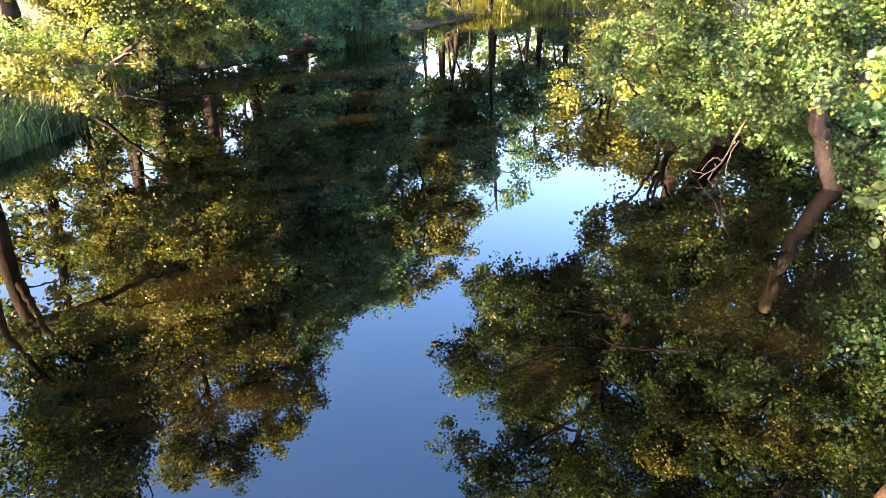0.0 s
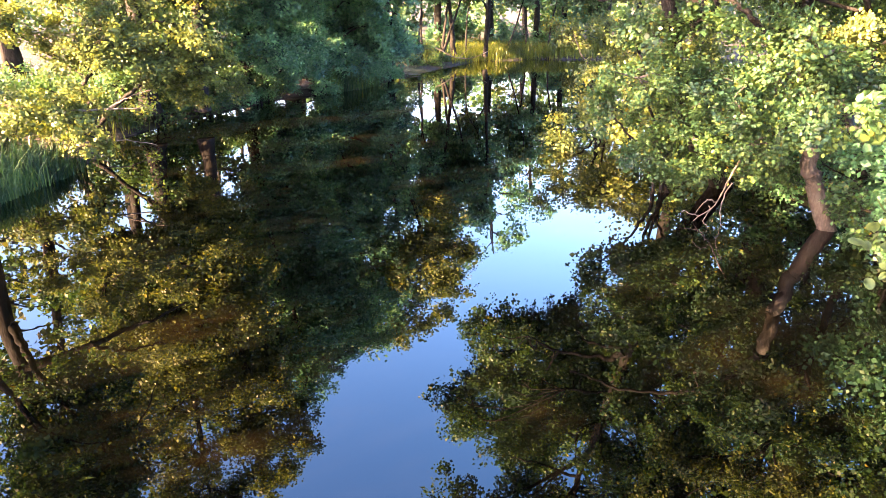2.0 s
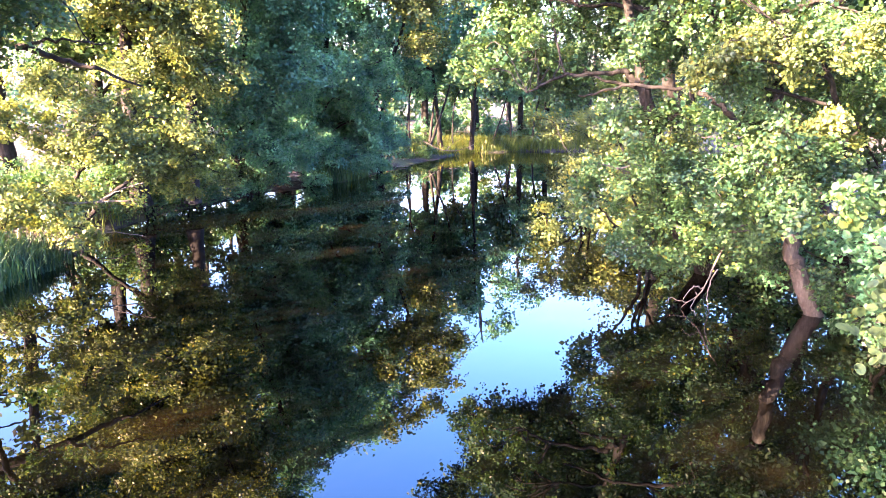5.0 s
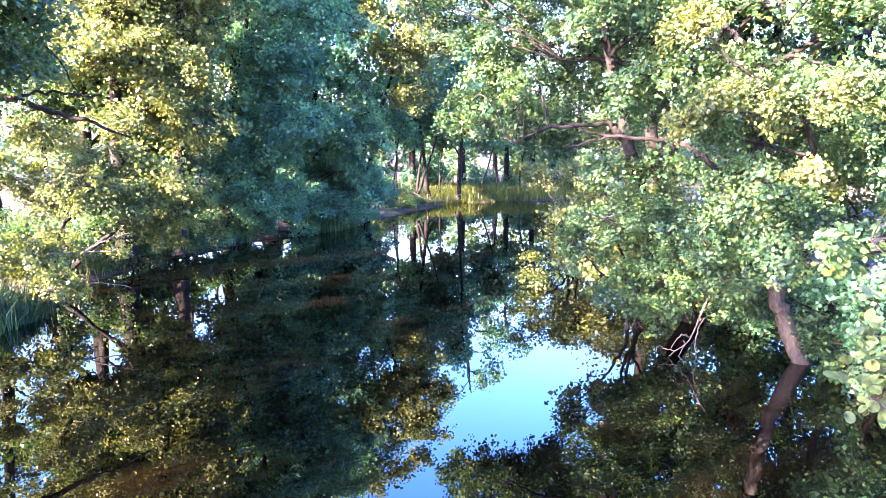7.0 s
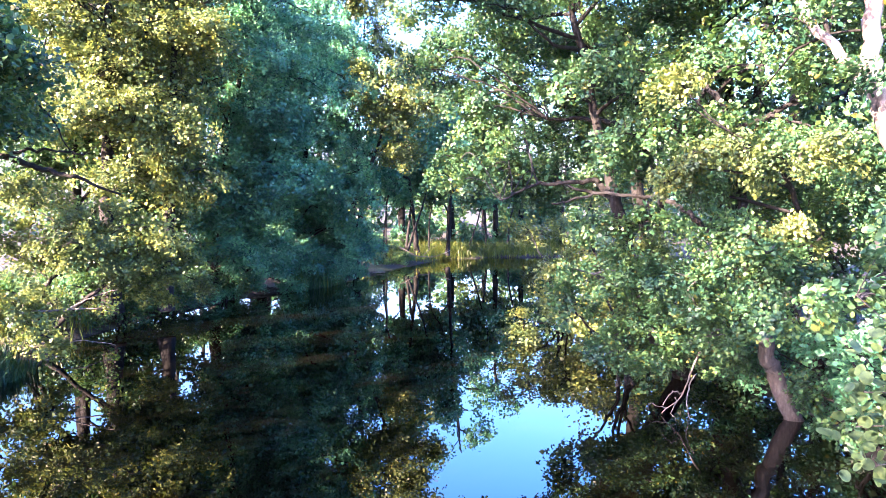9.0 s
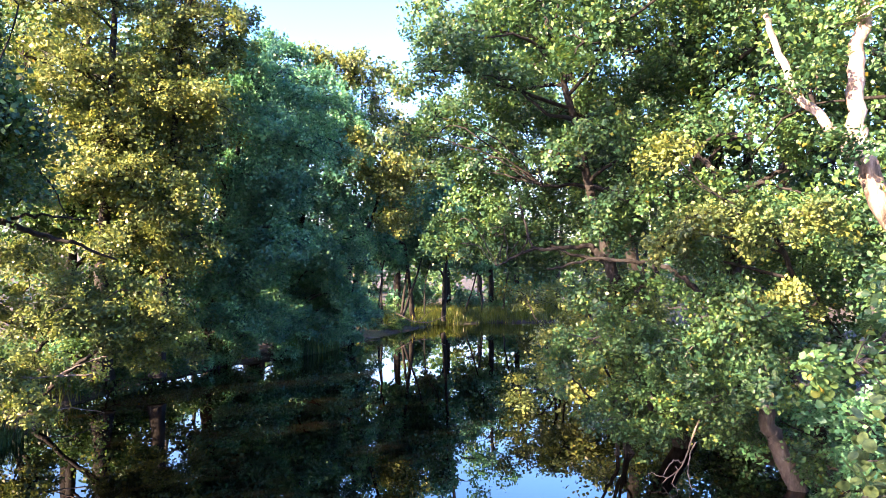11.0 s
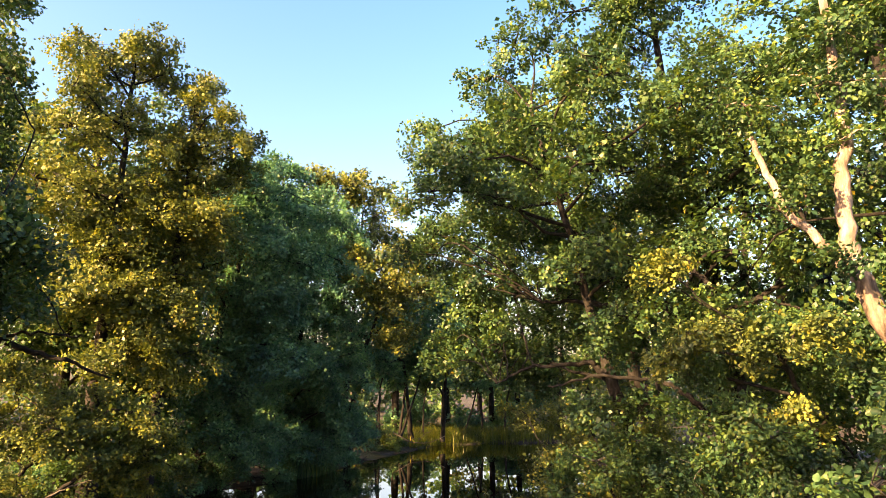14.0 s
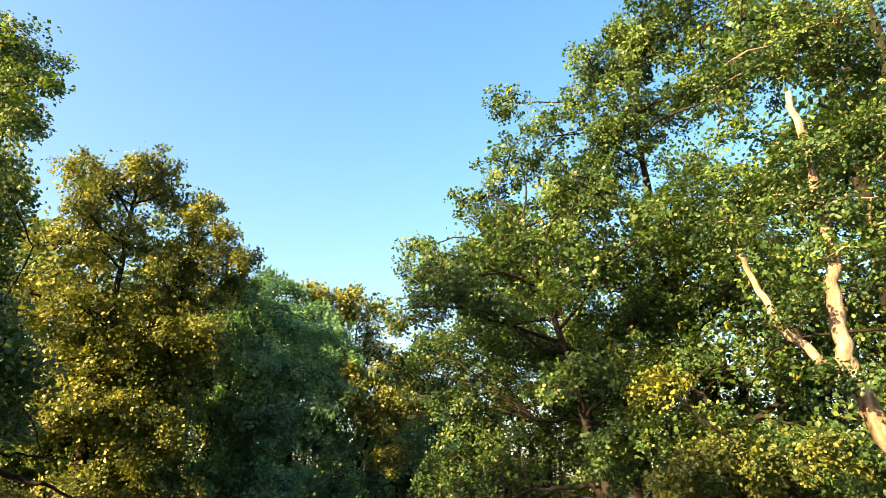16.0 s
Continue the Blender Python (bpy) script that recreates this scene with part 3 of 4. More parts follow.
tree("alder_tree", "young alder with a leaning grey trunk in the water's edge", "tree",
     [([(4.4, 8.1, -0.3), (4.11, 8.2, 0.5), (3.93, 8.28, 1.1), (3.77, 8.22, 1.8)], 0.105, 0.08),
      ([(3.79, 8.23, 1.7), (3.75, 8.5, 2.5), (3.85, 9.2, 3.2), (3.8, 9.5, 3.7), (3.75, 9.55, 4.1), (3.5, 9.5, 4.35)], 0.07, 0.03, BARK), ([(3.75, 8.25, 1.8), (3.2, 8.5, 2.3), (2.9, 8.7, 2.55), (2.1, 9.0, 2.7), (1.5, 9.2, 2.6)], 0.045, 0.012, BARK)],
     [(2.1, 9.3, 1.65, 0.55), (2.6, 9.1, 1.0, 0.6), (2.7, 9.1, 1.9, 0.45), (3.1, 9.0, 0.7, 0.6),
      (3.5, 8.8, 1.25, 0.7), (4.0, 8.6, 1.8, 0.6), (3.5, 8.8, 2.05, 0.55), (4.35, 8.4, 1.95, 0.55), (3.7, 8.75, 0.75, 0.4), (3.85, 8.7, 3.0, 0.5), (3.4, 8.9, 2.9, 0.5), (4.4, 8.4, 3.2, 0.55), (2.9, 8.5, 1.5, 0.5), (2.3, 8.8, 0.7, 0.4), (3.2, 8.2, 1.0, 0.4), (4.6, 8.0, 2.6, 0.5), (3.0, 7.1, 1.85, 0.32), (3.3, 7.0, 2.1, 0.3), (3.35, 7.0, 1.4, 0.28), (3.25, 6.8, 1.65, 0.26), (2.7, 7.5, 1.6, 0.35), (2.9, 8.0, 2.7, 0.4), (3.55, 7.5, 1.6, 0.3), (3.75, 7.6, 1.9, 0.35), (3.3, 7.6, 2.3, 0.35)],
     23, LEAF, BARK_GREY, size=0.049, dens=3.1, spread=0.20, per=66, fine=True, limbs=False, fill=False)
# added tree: its yellow sprays imitate sun patches on the alders behind
tree("alder_tree", "slim added alder whose yellow sprays stand for sunlit patches", "tree",
     [([(5.0, 8.9, 0.2), (4.7, 8.6, 1.5), (4.2, 8.1, 2.7), (3.5, 7.8, 3.2)], 0.06, 0.015)],
     tier((2.6, 8.0, 2.85), (3.1, 7.8, 3.1), 2, 0.26, 40) + tier((3.0, 7.8, 3.2), (4.1, 7.35, 3.2), 4, 0.32, 41) + tier((2.45, 8.1, 3.85), (2.95, 7.9, 4.0), 2, 0.24, 42) + tier((3.4, 7.7, 2.2), (4.1, 7.3, 2.25), 3, 0.26, 43),
     28, LEAF_SUN_TINT, BARK, size=0.05, dens=3.0, spread=0.19, per=60, fine=True, limbs=True, fill=False, core=300)
tree("alder_tree", "pale-barked forked alder lit bright by the sun", "tree",
     [([(4.7, 5.1, 0.2), (4.15, 5.35, 1.7), (3.60, 5.54, 3.1), (3.49, 5.6, 3.9), (3.5, 5.62, 4.9), (3.5, 5.7, 6.4)], 0.12, 0.03),
      ([(3.53, 5.58, 3.4), (3.15, 5.8, 3.95), (2.88, 5.94, 4.8)], 0.05, 0.025)],
     [(4.0, 6.3, 7.2, 0.6), (4.5, 6.0, 7.2, 0.55), (4.5, 6.1, 6.3, 0.5), (3.4, 5.6, 5.2, 0.4), (3.7, 5.3, 4.8, 0.4), (2.75, 5.7, 5.0, 0.3), (4.4, 5.4, 6.0, 0.6), (4.6, 5.6, 5.0, 0.55), (4.2, 5.8, 7.2, 0.6), (3.2, 6.0, 7.0, 0.5), (2.9, 5.9, 6.2, 0.35), (4.0, 6.2, 6.2, 0.45), (4.3, 5.9, 6.8, 0.45), (3.25, 5.35, 3.6, 0.16), (3.1, 5.5, 4.1, 0.16), (3.7, 5.3, 3.3, 0.2), (3.45, 5.45, 4.6, 0.28), (3.45, 5.45, 5.1, 0.3), (3.42, 5.45, 5.6, 0.3)],
     24, LEAF, BARK_PALE, size=0.045, dens=2.6, spread=0.18, per=50, fine=True, limbs=False, fill=False)


# ---- woods behind the banks, and unseen trees added for shade ----
def wood_tree(seed, high, leaf, label, bare=0.26, size=0.165, per=15):
    """A bankside tree round the origin, its stem bare up to a share of its height."""
    rng = np.random.default_rng(seed)
    lean = rng.normal(size=2) * 0.06 * high
    trunk = [(0, 0, -0.3), (lean[0] * 0.2, lean[1] * 0.2, 0.35 * high), (lean[0] * 0.6, lean[1] * 0.6, 0.7 * high), (lean[0], lean[1], 0.97 * high)]
    lobes = []
    for k in range(15):
        z = high * (bare + (0.96 - bare) * (k + 0.5) / 15)
        wide = high * 0.20 * math.sin(math.pi * min(0.98, 0.2 + 0.8 * (z / high - 0.2))) ** 0.7
        a = k * 2.4 + rng.uniform(0, 1)
        lobes.append((lean[0] * z / high + wide * math.cos(a), lean[1] * z / high + wide * math.sin(a), z, high * rng.uniform(0.075, 0.12)))
    return tree("alder_tree", label, "tree", [(trunk, 0.02 * high, 0.03)], lobes, seed, leaf, size=size, dens=0.88, spread=0.42, per=per, fill=False, core=0, group="woods behind the river")


def bush(seed, spots, leaf, label, size=0.06, dens=1.9):
    """Undergrowth with several thin stems; spots: middles and radii of its clumps."""
    foot = np.mean([s[:3] for s in spots], 0)
    x, y = float(foot[0]), float(foot[1])
    stems = [([(x + 0.1 * k, y, -0.2), (x + 0.3 * (s[0] - x), y + 0.3 * (s[1] - y), 0.5 * s[2]), s[:3]], 0.03, 0.008) for k, s in enumerate(spots[:4])]
    return tree("bush", label, "bush", stems, spots, seed, leaf, size=size, dens=dens, spread=0.27, per=60, limbs=False, fill=False, group="undergrowth on the banks")


WOODS = [wood_tree(41, 9.0, LEAF, "green alder in the wood behind the river bank"),
         wood_tree(42, 10.0, LEAF_SHADE_TINT, "shaded blue-green tree in the wood behind"),
         wood_tree(43, 9.5, LEAF_SUN_TINT, "alder tinted sunlit yellow in the wood behind"),
         wood_tree(44, 11.0, LEAF, "tall bare-stemmed alder with a high crown", 0.64),
         wood_tree(45, 9.5, LEAF, "leafy dark alder close behind the bank", 0.15, 0.08, 40)]
PLACES = [(4, 7.4, 14.5, 0.95), (1, 8.5, 19.0, 1.0), (2, 7.2, 22.5, 0.85), (0, 8.6, 11.6, 1.15), (4, 6.6, 7.9, 1.1), (0, 10.5, 11.5, 1.05), (4, 8.8, 8.0, 1.0), (0, 4.5, 38.0, 0.90), (2, 8.5, 39.0, 0.92), (1, 12.0, 39.5, 0.88), (1, 0.6, 37.0, 1.06), (2, 2.8, 42.0, 0.85), (2, -1.8, 34.0, 0.98), (3, -10.0, 33.0, 1.0),
          (3, -12.0, 28.0, 1.0), (3, -8.6, 26.5, 0.9), (3, -7.4, 30.0, 0.95), (4, 7.6, 6.2, 1.2), (4, 7.0, 9.6, 1.2), (1, -5.2, 33.0, 0.92), (3, -9.2, 20.6, 0.85), (2, -12.3, 18.6, 1.15), (0, -13.6, 17.2, 1.0), (3, -9.2, 17.6, 0.85),
          # the six with x up to -8.0 stand unseen, added to cast shade
          (0, -9.8, 5.4, 0.95), (1, -8.4, 4.2, 1.0), (0, -8.4, 2.2, 1.02), (2, -8.0, 0.2, 0.90), (0, -8.0, -2.2, 0.90), (1, -8.0, -4.2, 0.80), (1, 3.0, 36.5, 0.80), (0, 6.6, 37.0, 0.82)]
placed = set()
for n, (kind, x, y, big) in enumerate(PLACES):
    spot = pose(x, y, height_at(x, y) - 0.1, 0, 0, 77 * n)
    if kind not in placed:
        ob = WOODS[kind]
        placed.add(kind)
        ob.matrix_basis = spot
    else:
        ob = copy_thing(WOODS[kind], spot)
    ob.scale = (big, big, big)

# ---- undergrowth ----
bush(51, [(-7.4, 13.4, 0.7, 0.6), (-7.3, 14.4, 0.8, 0.65), (-7.2, 15.4, 0.8, 0.6), (-8.0, 14.8, 1.5, 0.7)] + tier((-6.9, 16.0, 0.6), (-5.4, 19.6, 0.6), 7, 0.5, 30) + tier((-7.8, 16.4, 0.9), (-6.2, 19.8, 0.9), 5, 0.6, 31), LEAF, "dark green undergrowth along the shaded bank")
bush(52, [(-4.9, 20.2, 1.0, 0.7), (-4.1, 21.0, 1.0, 0.75), (-3.4, 21.8, 0.8, 0.7), (-5.2, 20.0, 0.5, 0.4)], LEAF_SHADE_TINT, "blue-green undergrowth hanging into the water")
bush(53, [(-3.2, 23.4, 0.9, 0.8), (-2.8, 24.6, 1.2, 0.9), (-2.6, 25.8, 1.0, 0.7), (-3.6, 25.5, 2.0, 1.0)], LEAF_SHADE_TINT, "dense low greenery at the river bend")
bush(54, tier((-2.7, 27.2, 0.3), (-0.6, 31.6, 0.3), 7, 0.4, 33) + tier((-3.4, 28.0, 0.7), (-1.6, 32.6, 0.7), 5, 0.6, 34), LEAF, "small bushes on the far bank")
bush(55, [(4.6, 35.6, 1.2, 0.9), (6.0, 34.8, 1.4, 1.0), (7.4, 34.6, 1.5, 1.1), (9.0, 34.8, 1.5, 1.2)], LEAF_SUN_TINT, "sunlit bushes on the far bank")
bush(56, [(4.7, 13.2, 0.9, 0.9), (4.8, 14.8, 1.2, 1.1), (5.0, 16.4, 1.2, 1.1), (5.4, 18.2, 1.4, 1.1)], LEAF_SUN_TINT, "undergrowth on the bank tinted sunlit yellow")
bush(57, [(5.0, 10.6, 1.0, 0.9), (5.6, 9.4, 1.6, 1.0), (5.6, 10.4, 2.8, 1.0), (5.2, 11.8, 2.4, 0.9), (6.2, 8.6, 3.0, 1.0)], LEAF, "dark alder shoots between the trunks")
bush(62, [(-7.2, 19.2, 1.2, 1.0), (-6.6, 20.8, 1.3, 1.0), (-7.8, 17.6, 1.0, 0.9), (-5.4, 23.6, 1.4, 1.0), (-8.4, 16.2, 1.0, 0.9)], LEAF_SHADE_TINT, "shaded undergrowth between the stems")
bush(63, [(4.9, 7.6, 0.5, 0.6), (5.0, 8.8, 0.6, 0.6), (4.6, 9.4, 0.6, 0.5), (4.8, 6.2, 0.6, 0.6), (5.1, 5.0, 0.8, 0.7)], LEAF_SHADE_TINT, "dark low greenery at the water's edge")
bush(64, [(4.2, 6.9, 1.1, 0.4), (4.5, 6.8, 0.7, 0.4), (4.7, 7.3, 0.6, 0.4), (4.9, 7.0, 1.5, 0.5)], LEAF_SHADE_TINT, "shaded alder shoots beside the grey trunk")
bush(65, [(-9.0, 13.8, 0.8, 0.8), (-10.0, 14.6, 0.8, 0.8), (-8.2, 13.6, 0.8, 0.7), (-11.0, 15.6, 0.8, 0.8), (-9.4, 12.4, 0.8, 0.8)], LEAF, "green undergrowth on the bank behind the bush")
bush(58, [(5.2, 7.2, 1.0, 0.8), (5.6, 6.4, 2.0, 0.9), (5.5, 7.4, 2.8, 0.9), (6.2, 7.4, 4.2, 1.1), (5.6, 7.0, 5.4, 1.0)], LEAF, "dark alder thicket beside the pale trunk")
bush(59, [(2.2, 16.8, 1.95, 0.6), (2.3, 14.3, 1.0, 0.7), (1.6, 12.9, 0.35, 0.4), (2.3, 12.3, 0.5, 0.65), (3.3, 16.5, 1.2, 0.8), (3.2, 14.5, 1.6, 0.8), (3.2, 12.8, 1.0, 0.8)], LEAF_SUN_TINT, "sunlit bush reaching over the river")
bush(60, [(-7.0, 10.4, 0.8, 0.55), (-7.5, 10.8, 1.0, 0.5), (-7.4, 9.6, 0.6, 0.5), (-7.6, 9.9, 0.8, 0.5)], LEAF_SUN_TINT, "sunlit bush on the grassy bank")
# stands out of view; added only to throw shade on the grass
bush(67, [(-8.8, 8.2, 0.9, 0.8), (-9.0, 7.2, 1.6, 1.0), (-8.6, 6.2, 1.2, 0.8)], LEAF, "unseen bush added to shade the grass on the bank")
bush(61, [(1.8, 9.9, 1.2, 0.5), (2.6, 9.8, 1.6, 0.6), (3.3, 9.8, 1.2, 0.6), (2.2, 9.9, 2.2, 0.5), (3.0, 9.7, 2.4, 0.5)], LEAF, "alder shoots hanging low over the water")
bush(66, [(-3.6, 33.4, 1.0, 1.0), (-5.6, 34.5, 1.3, 1.1)] + tier((-2.6, 34.8, 0.9), (6.0, 37.5, 1.1), 8, 1.0, 32), LEAF_SHADE_TINT, "dim undergrowth in the wood beyond the bend", size=0.1)


def sapling(seed, x, y, lean, high):
    """A thin bare stem with a small crown."""
    z = height_at(x, y)
    rng = np.random.default_rng(seed)
    top = (x + lean, y + 0.3, z + high)
    lobes = [(x + lean * k + rng.normal() * 0.5, y + 0.3 * k + rng.normal() * 0.5, z + high * k, 0.55 + 0.3 * rng.random()) for k in (0.55, 0.68, 0.82, 0.95)]
    return tree("alder_sapling", "slender dark alder stem on the far bank", "tree", [([(x, y, z - 0.2), (x + (0.1 + 0.5 * rng.random()) * lean + 0.15 * rng.normal(), y + 0.1, z + 0.4 * high), (x + 0.8 * lean + 0.12 * rng.normal(), y + 0.2, z + 0.7 * high), top], 0.035 + 0.03 * rng.random(), 0.015)],
                lobes, seed, LEAF_SHADE_TINT if seed % 2 else LEAF, size=0.14, dens=1.4, spread=0.34, per=24, limbs=False, fill=False, group="stems on the far bank")


for n, (x, y, lean, high) in enumerate([(-2.9, 27.8, -0.6, 5.5), (-2.3, 28.4, 0.5, 6.0), (-2.2, 29.4, -0.3, 5.6), (-1.6, 30.0, 1.3, 5.0), (-1.5, 31.0, 0.6, 6.0), (-1.0, 31.6, -0.9, 5.5), (-0.4, 32.4, 0.6, 5.0), (0.5, 33.2, -0.7, 5.0),
                                        (1.4, 33.8, 1.0, 4.6), (2.4, 34.2, -0.5, 5.0), (3.4, 34.4, 0.7, 4.6), (-5.6, 19.0, -0.3, 5.0), (-6.5, 19.0, 0.5, 5.5), (-5.9, 20.4, 0.2, 6.0), (-6.7, 18.2, -0.4, 5.5)]):
    sapling(70 + n, x, y, lean, high)


# ---- grass ----
def grass(name, label, spots, seed, mat=GRASS):
    """Bent blades round the given spots (x, y, reach, count, height), as one stuff."""
    rng = np.random.default_rng(seed)
    p, high = [], []
    for x, y, reach, count, h in spots:
        q = np.array((x, y)) + rng.normal(size=(count, 2)) * reach * 0.5
        q = q[river_gap(q) > -0.15]
        p.append(q)
        high.append(h * rng.uniform(0.5, 1.3, len(q)))
    p, high = np.concatenate(p), np.concatenate(high)[:, None]
    foot = np.concatenate([p, np.maximum(ground_height(p), -0.1)[:, None] - 0.03], 1)
    a = rng.uniform(0, 2 * np.pi, len(p))
    out = np.stack([np.cos(a), np.sin(a), 0 * a], 1)
    side = np.stack([-np.sin(a), np.cos(a), 0 * a], 1) * rng.uniform(0.004, 0.009, len(p))[:, None] * (1 + high)
    bend = rng.uniform(0.1, 0.7, len(p))[:, None] * high
    up = np.array((0, 0, 1.0))
    mid, tip = foot + out * bend * 0.3 + up * high * 0.6, foot + out * bend + up * high * rng.uniform(0.75, 1.0, len(p))[:, None]
    v = np.stack([foot - side, foot + side, mid + side * 0.8, mid - side * 0.8, tip + side * 0.1, tip - side * 0.1], 1).reshape(-1, 3)
    f = (np.arange(len(p))[:, None, None] * 6 + np.array([(0, 1, 2, 3), (3, 2, 4, 5)])[None]).reshape(-1, 4)
    tagged(new(name, mesh_from(name, v, f, mat)), label, "grass", kind="stuff")


# darker leaf material instead of GRASS, standing in for shade on this tuft
grass("grass", "tall green grass hanging over the bank's edge", [(-6.6, 8.9, 0.7, 1500, 0.4), (-7.2, 9.6, 1.2, 2000, 0.45), (-6.7, 7.6, 0.8, 1200, 0.4), (-6.6, 10.2, 0.6, 900, 0.4), (-8.5, 8.5, 1.6, 2500, 0.4), (-8.0, 6.5, 1.5, 1500, 0.4)], 81, LEAF)
grass("grass", "sunlit yellow-green reeds and grass on the far bank", [(-1.3, 31.2, 0.8, 800, 0.45), (-0.2, 32.6, 0.8, 900, 0.5), (0.6, 33.2, 0.9, 1100, 0.5), (1.9, 33.8, 1.0, 1300, 0.55), (3.4, 34.2, 1.0, 1200, 0.55), (5.0, 34.4, 1.4, 1000, 0.5), (1.0, 35.5, 2.5, 2500, 0.6), (-2.0, 33.0, 2.0, 1500, 0.5), (6.0, 36.5, 3.0, 2000, 0.6), (-4.0, 30.0, 2.0, 1500, 0.6)], 82)
# again the darker leaf material, to make this grass look shaded
grass("grass", "shaded grass drooping into the water at the bend", [(-4.0, 20.9, 0.6, 1200, 0.7), (-3.3, 22.2, 0.6, 1000, 0.7), (-3.8, 21.6, 0.6, 800, 0.7)], 83, LEAF)
grass("grass", "grass and weeds under the trees", [(5.2, 12.5, 1.0, 900, 0.5), (5.4, 16.0, 1.2, 900, 0.5), (-9.0, 13.5, 2.0, 2000, 0.5), (-10.0, 18.0, 2.5, 2000, 0.5)], 84)


# ---- dead wood ----
def dead_branch(label, paths, seed):
    """A bare forked branch: the first path is the stem, the others its forks."""
    rng = np.random.default_rng(seed)
    base = np.array(paths[0][0][0])
    root = tagged(new("dead_branch"), label, "branch")
    root.location = base
    for n, (pts, r0, r1) in enumerate(paths):
        path = bent(pts, 14, 0.012, rng)
        v, f = tube(path - base, np.linspace(r0, r1, 14), 7, 0.08, seed + n)
        part("fork" if n else "stem", mesh_from("stem", v, f, DEADWOOD), root)


dead_branch("bare grey forked twig dipping into the water", [([(3.45, 8.75, 1.0), (3.15, 8.45, 0.55), (3.0, 8.35, 0.28), (2.75, 8.4, 0.02)], 0.014, 0.006),
            ([(3.0, 8.35, 0.28), (2.85, 8.3, 0.30), (2.7, 8.2, 0.18)], 0.010, 0.004), ([(3.15, 8.45, 0.5), (3.02, 8.3, 0.2), (3.05, 8.25, -0.02)], 0.010, 0.004),
            ([(2.9, 8.38, 0.2), (2.8, 8.2, 0.08), (2.85, 8.1, -0.02)], 0.008, 0.003), ([(2.82, 8.38, 0.1), (2.66, 8.5, 0.12), (2.6, 8.45, 0.05)], 0.007, 0.003)], 91)
dead_branch("bare grey bough over the shaded water", [([(-7.4, 10.3, 1.15), (-6.85, 10.6, 0.95), (-6.45, 10.85, 0.92), (-5.85, 11.2, 0.85), (-5.5, 11.35, 0.9)], 0.03, 0.009),
            ([(-6.0, 11.1, 0.86), (-5.65, 11.3, 1.08), (-5.3, 11.45, 1.18)], 0.014, 0.005)], 92)
dead_branch("pale stick lying half in the water", [([(-6.5, 11.7, 0.2), (-6.1, 12.0, 0.2), (-5.7, 12.2, 0.1)], 0.012, 0.006)], 93)
dead_branch("driftwood log stranded on the far bank", [([(-2.9, 25.3, 0.08), (-2.5, 25.6, 0.06), (-2.0, 25.9, 0.03)], 0.03, 0.015), ([(-2.5, 25.6, 0.06), (-2.3, 25.5, 0.2)], 0.015, 0.006)], 94)
dead_branch("bowed dead bough along the far waterline", [([(-1.6, 28.9, 0.75), (-0.9, 29.0, 0.40), (-0.2, 29.1, 0.36), (0.5, 29.3, 0.62)], 0.025, 0.012), ([(-0.6, 29.0, 0.38), (-0.3, 29.2, 0.7), (0.1, 29.3, 0.9)], 0.015, 0.006)], 95)
dead_branch("bare dead twigs in the shaded crown", [([(-7.6, 14.4, 4.2), (-7.0, 14.3, 4.5), (-6.5, 14.3, 5.1)], 0.02, 0.006), ([(-7.1, 14.3, 4.45), (-6.8, 14.2, 4.9), (-6.7, 14.2, 5.2)], 0.012, 0.004)], 96)


# ---- thicket far behind ----
def thicket():
    rng = np.random.default_rng(97)
    spots = []
    for k in range(64):
        a = radians(-46 + 92 * (k + rng.uniform(0, 1)) / 64)
        far = rng.uniform(44, 62)
        high = rng.uniform(3.0, 6.0) * (0.35 if a < radians(-13) else 1.0)
        for z in np.arange(0.7, high + 0.8, 1.3):
            spots.append((far * math.sin(a), far * math.cos(a), z + 0.5, rng.uniform(1.2, 1.9)))
    _, _, _, at, normal = sprays(spots, rng, 0.4, 0.8, 9)
    v, f = leaves(at, normal, 0.34, rng, False)
    tagged(new("thicket", mesh_from("thicket", v, f, LEAF)), "low green thicket far behind the river", "bushes", kind="stuff")


thicket()


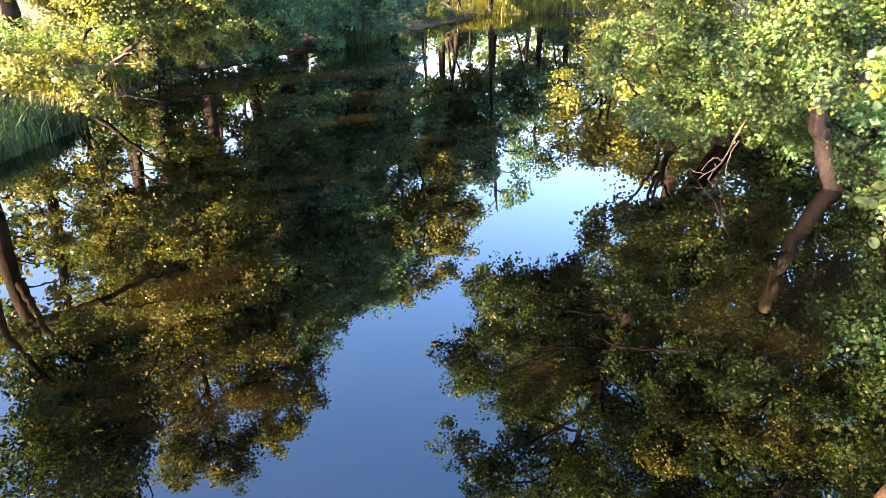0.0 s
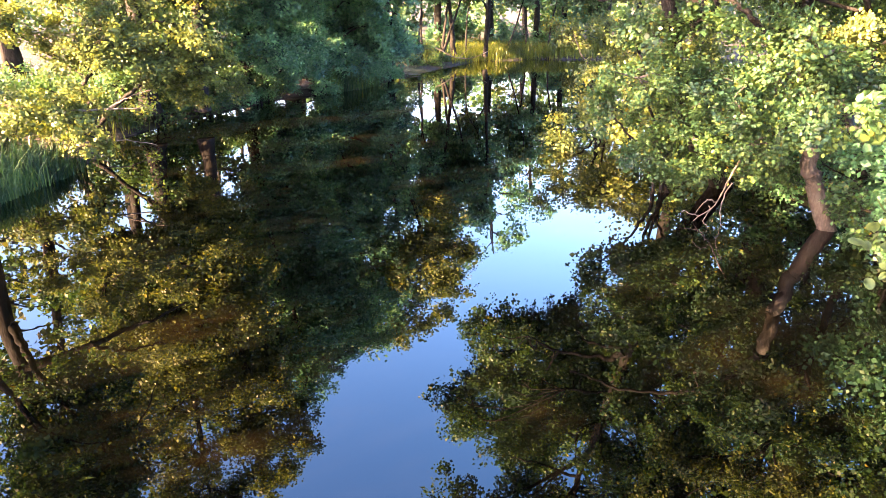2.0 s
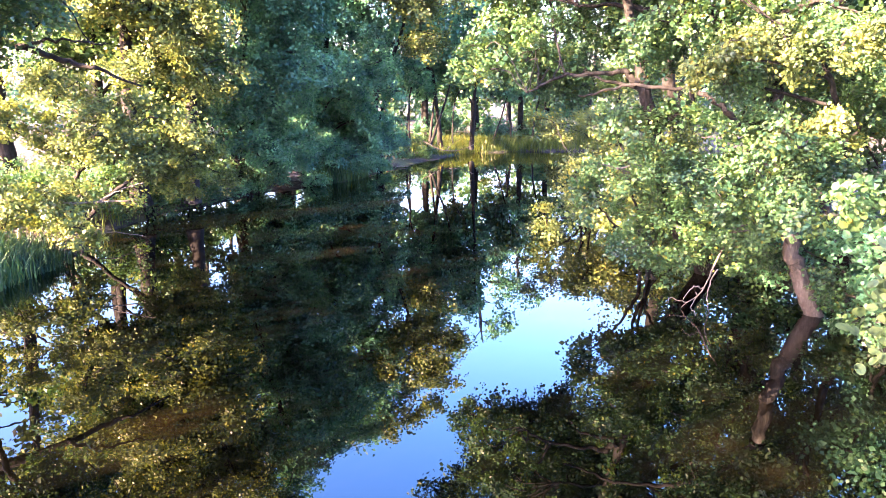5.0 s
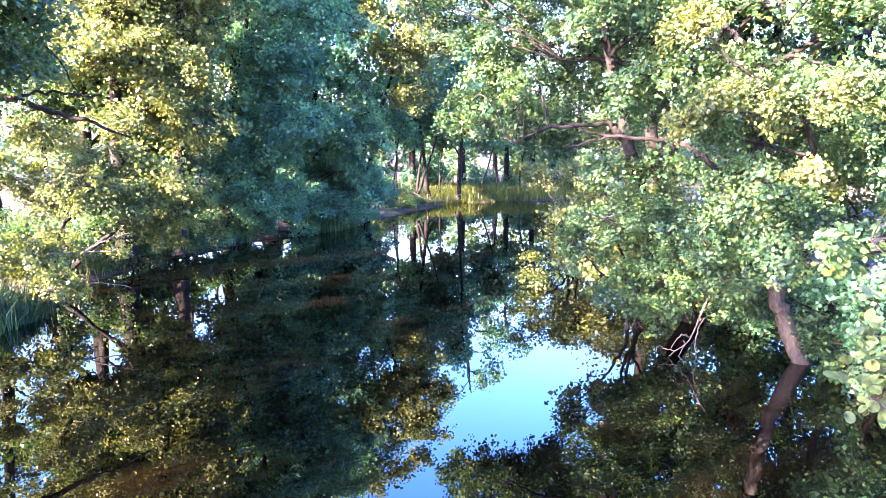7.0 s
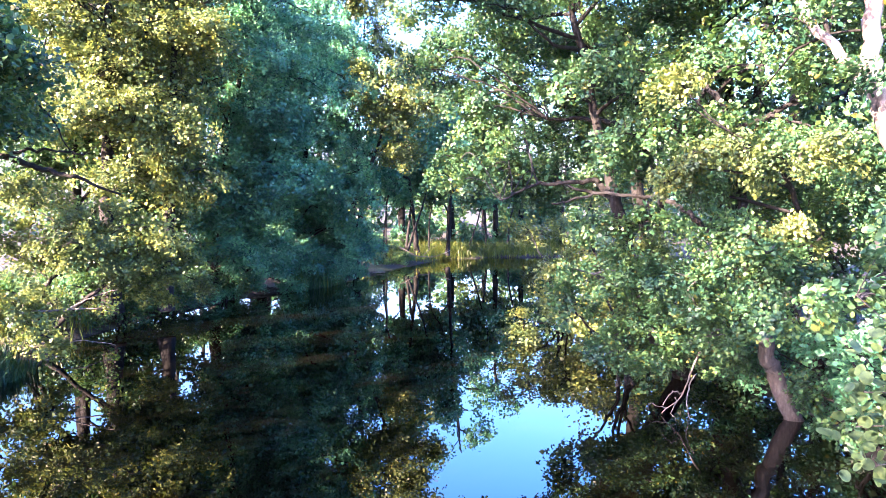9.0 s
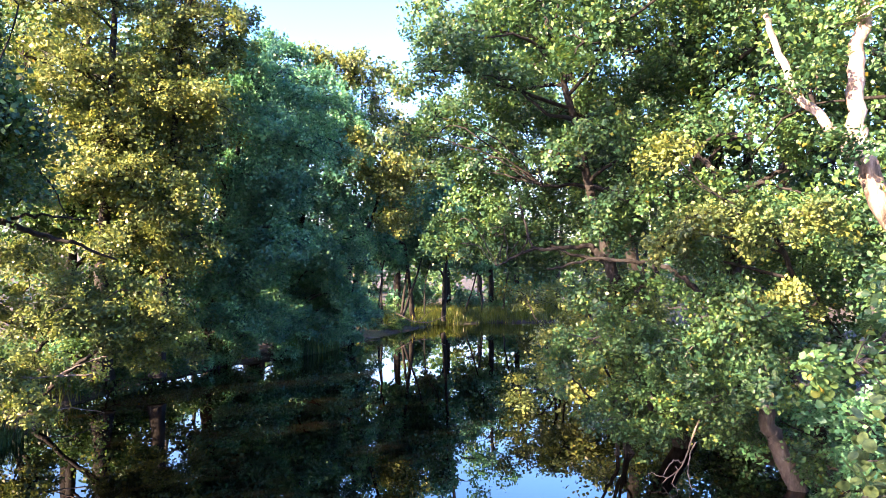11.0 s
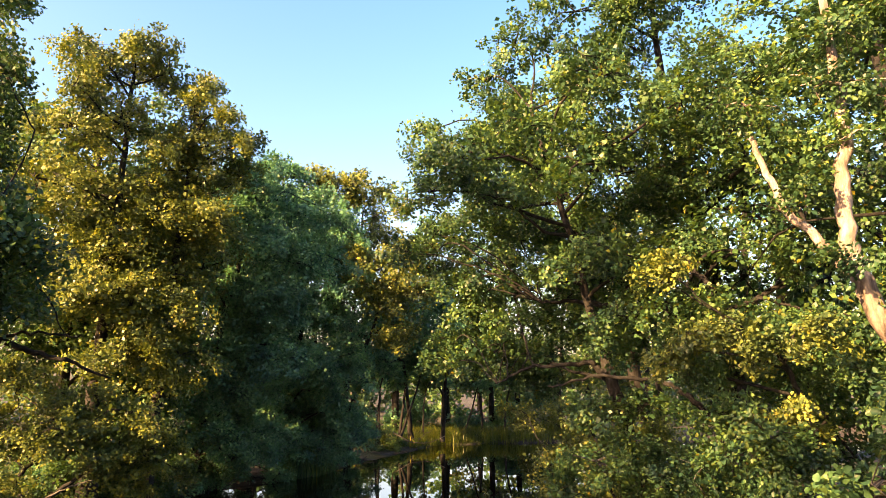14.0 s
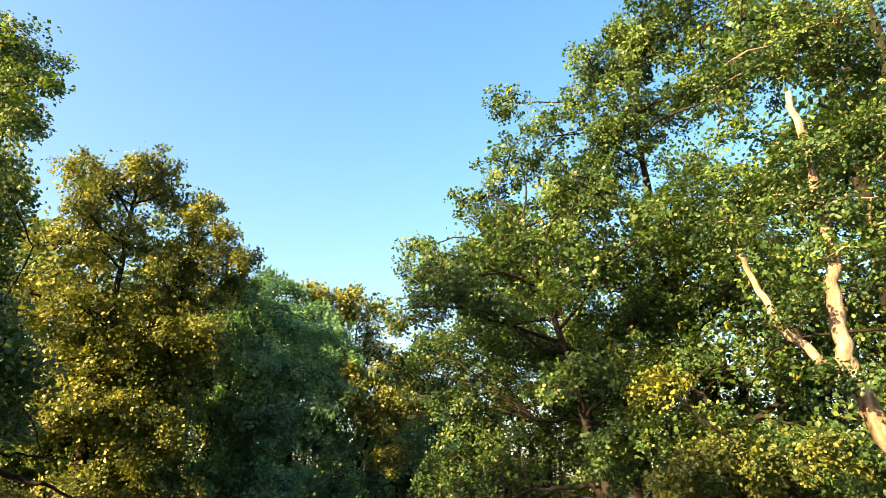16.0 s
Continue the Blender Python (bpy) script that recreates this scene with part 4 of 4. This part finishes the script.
# ---- alder boughs close to the bridge ----
def near_alder():
    rng = np.random.default_rng(98)
    base = np.array((4.7, 2.4, 0.3))
    root = tagged(new("alder_tree"), "young alder beside the bridge with large round pale green leaves", "tree")
    root.location = base
    trunk = bent([(4.7, 2.4, 0.3), (4.5, 2.6, 1.6), (4.2, 2.9, 3.2)], 16, 0.015, rng)
    v, f = tube(trunk - base, np.linspace(0.07, 0.03, 16), 10, 0.05, 1)
    part("trunk", mesh_from("trunk", v, f, BARK_GREY), root)
    shape = np.array([(0, 0, 0), (-0.30, 0.12, 0.05), (-0.47, 0.42, 0.10), (-0.42, 0.76, 0.10), (-0.16, 0.97, 0.02), (0.16, 0.97, 0.02), (0.42, 0.76, 0.10), (0.47, 0.42, 0.10), (0.30, 0.12, 0.05), (0, 0.5, -0.02), (0, 0.9, -0.04)])
    quads = [(0, 9, 2, 1), (9, 10, 3, 2), (10, 4, 3, 9), (0, 8, 7, 9), (9, 7, 6, 10), (10, 6, 5, 4)]
    blades = [mesh_from("leaf", shape * (0.9 + 0.12 * k, 1.0, 1.0 - 0.5 * k), quads, LEAF_NEAR) for k in range(3)]
    ends = [(1.76, 2.82, 1.82), (1.72, 2.80, 1.68), (1.80, 2.76, 1.86), (1.86, 2.80, 1.66), (1.78, 2.74, 1.54), (1.88, 2.84, 1.80), (1.88, 2.76, 1.58), (1.82, 2.80, 2.0)]
    tips = []
    for n, e in enumerate(ends):
        i = 5 + n
        a, b = trunk[i], np.array(e)
        path = bent([a, (a + b) / 2 + (0, 0, 0.25), b], 14, 0.015, rng)
        v, f = tube(path - base, np.linspace(0.011, 0.003, 14), 6, 0.05, n)
        part("limb", mesh_from("limb", v, f, BARK_GREY), root)
        tips += [path[k] for k in (10, 11, 12, 13)]
    for p in tips:
        for k in range(15):
            at = p + np.clip(rng.normal(size=3), -1.4, 1.4) * (0.07, 0.07, 0.055)
            ob = part("leaf", blades[k % 3], root)
            q = Vector(unit(np.array((0, -0.2, 0.8)) + 0.6 * rng.normal(size=3))).to_track_quat("Z", "Y")
            ob.matrix_basis = Matrix.LocRotScale(Vector(at - base), q @ Euler((0, 0, rng.uniform(0, 6.28))).to_quaternion(), Vector((1, 1, 1)) * rng.uniform(0.042, 0.066))


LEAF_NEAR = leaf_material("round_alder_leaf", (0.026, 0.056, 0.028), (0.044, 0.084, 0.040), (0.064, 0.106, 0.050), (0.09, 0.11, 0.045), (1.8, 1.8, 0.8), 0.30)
near_alder()
tree("alder_tree", "alder shoot leaning over the bank with bright round leaves", "tree",
     [([(4.4, 4.6, 0.3), (3.9, 4.5, 1.3), (3.0, 4.4, 2.2)], 0.05, 0.012)],
     [(2.62, 4.3, 2.0, 0.2), (2.5, 4.4, 1.92, 0.15), (2.85, 4.4, 2.15, 0.25), (2.9, 4.3, 2.5, 0.2), (3.2, 4.4, 1.9, 0.25), (3.4, 4.5, 2.2, 0.3)],
     99, LEAF, BARK_GREY, size=0.056, dens=3.0, spread=0.15, per=26, fine=True, fill=False)


# ---- low shoots along the banks ----
def fringe(seed, a, b, leaf, label):
    """Low shoots along the shoreline from a to b, leaning out over the water."""
    rng = np.random.default_rng(seed)
    a, b = np.array(a, float), np.array(b, float)
    n = max(3, int(np.linalg.norm(b - a) / 0.55))
    spots = [(*(a + (b - a) * (k + rng.uniform(0, 1)) / n + rng.normal(size=2) * 0.12), rng.uniform(0.22, 0.5), rng.uniform(0.28, 0.45)) for k in range(n)]
    bush(seed, spots, leaf, label, size=0.055, dens=2.2)


for n, (a, b, leaf) in enumerate([((-6.8, 13.3), (-6.7, 15.4), LEAF), ((-6.6, 15.6), (-5.9, 17.4), LEAF), ((-5.9, 17.5), (-5.3, 19.2), LEAF_SHADE_TINT), ((-5.2, 19.2), (-3.9, 21.0), LEAF_SHADE_TINT), ((-3.7, 21.4), (-3.1, 23.4), LEAF_SHADE_TINT),
                                  ((-3.0, 23.6), (-2.5, 25.4), LEAF_SHADE_TINT), ((4.4, 6.6), (4.4, 8.0), LEAF), ((4.2, 8.8), (4.1, 10.8), LEAF), ((4.2, 11.0), (4.5, 13.5), LEAF), ((4.5, 13.5), (4.9, 17.0), LEAF)]):
    fringe(110 + n, a, b, leaf, "low dark shoots hanging over the water's edge")
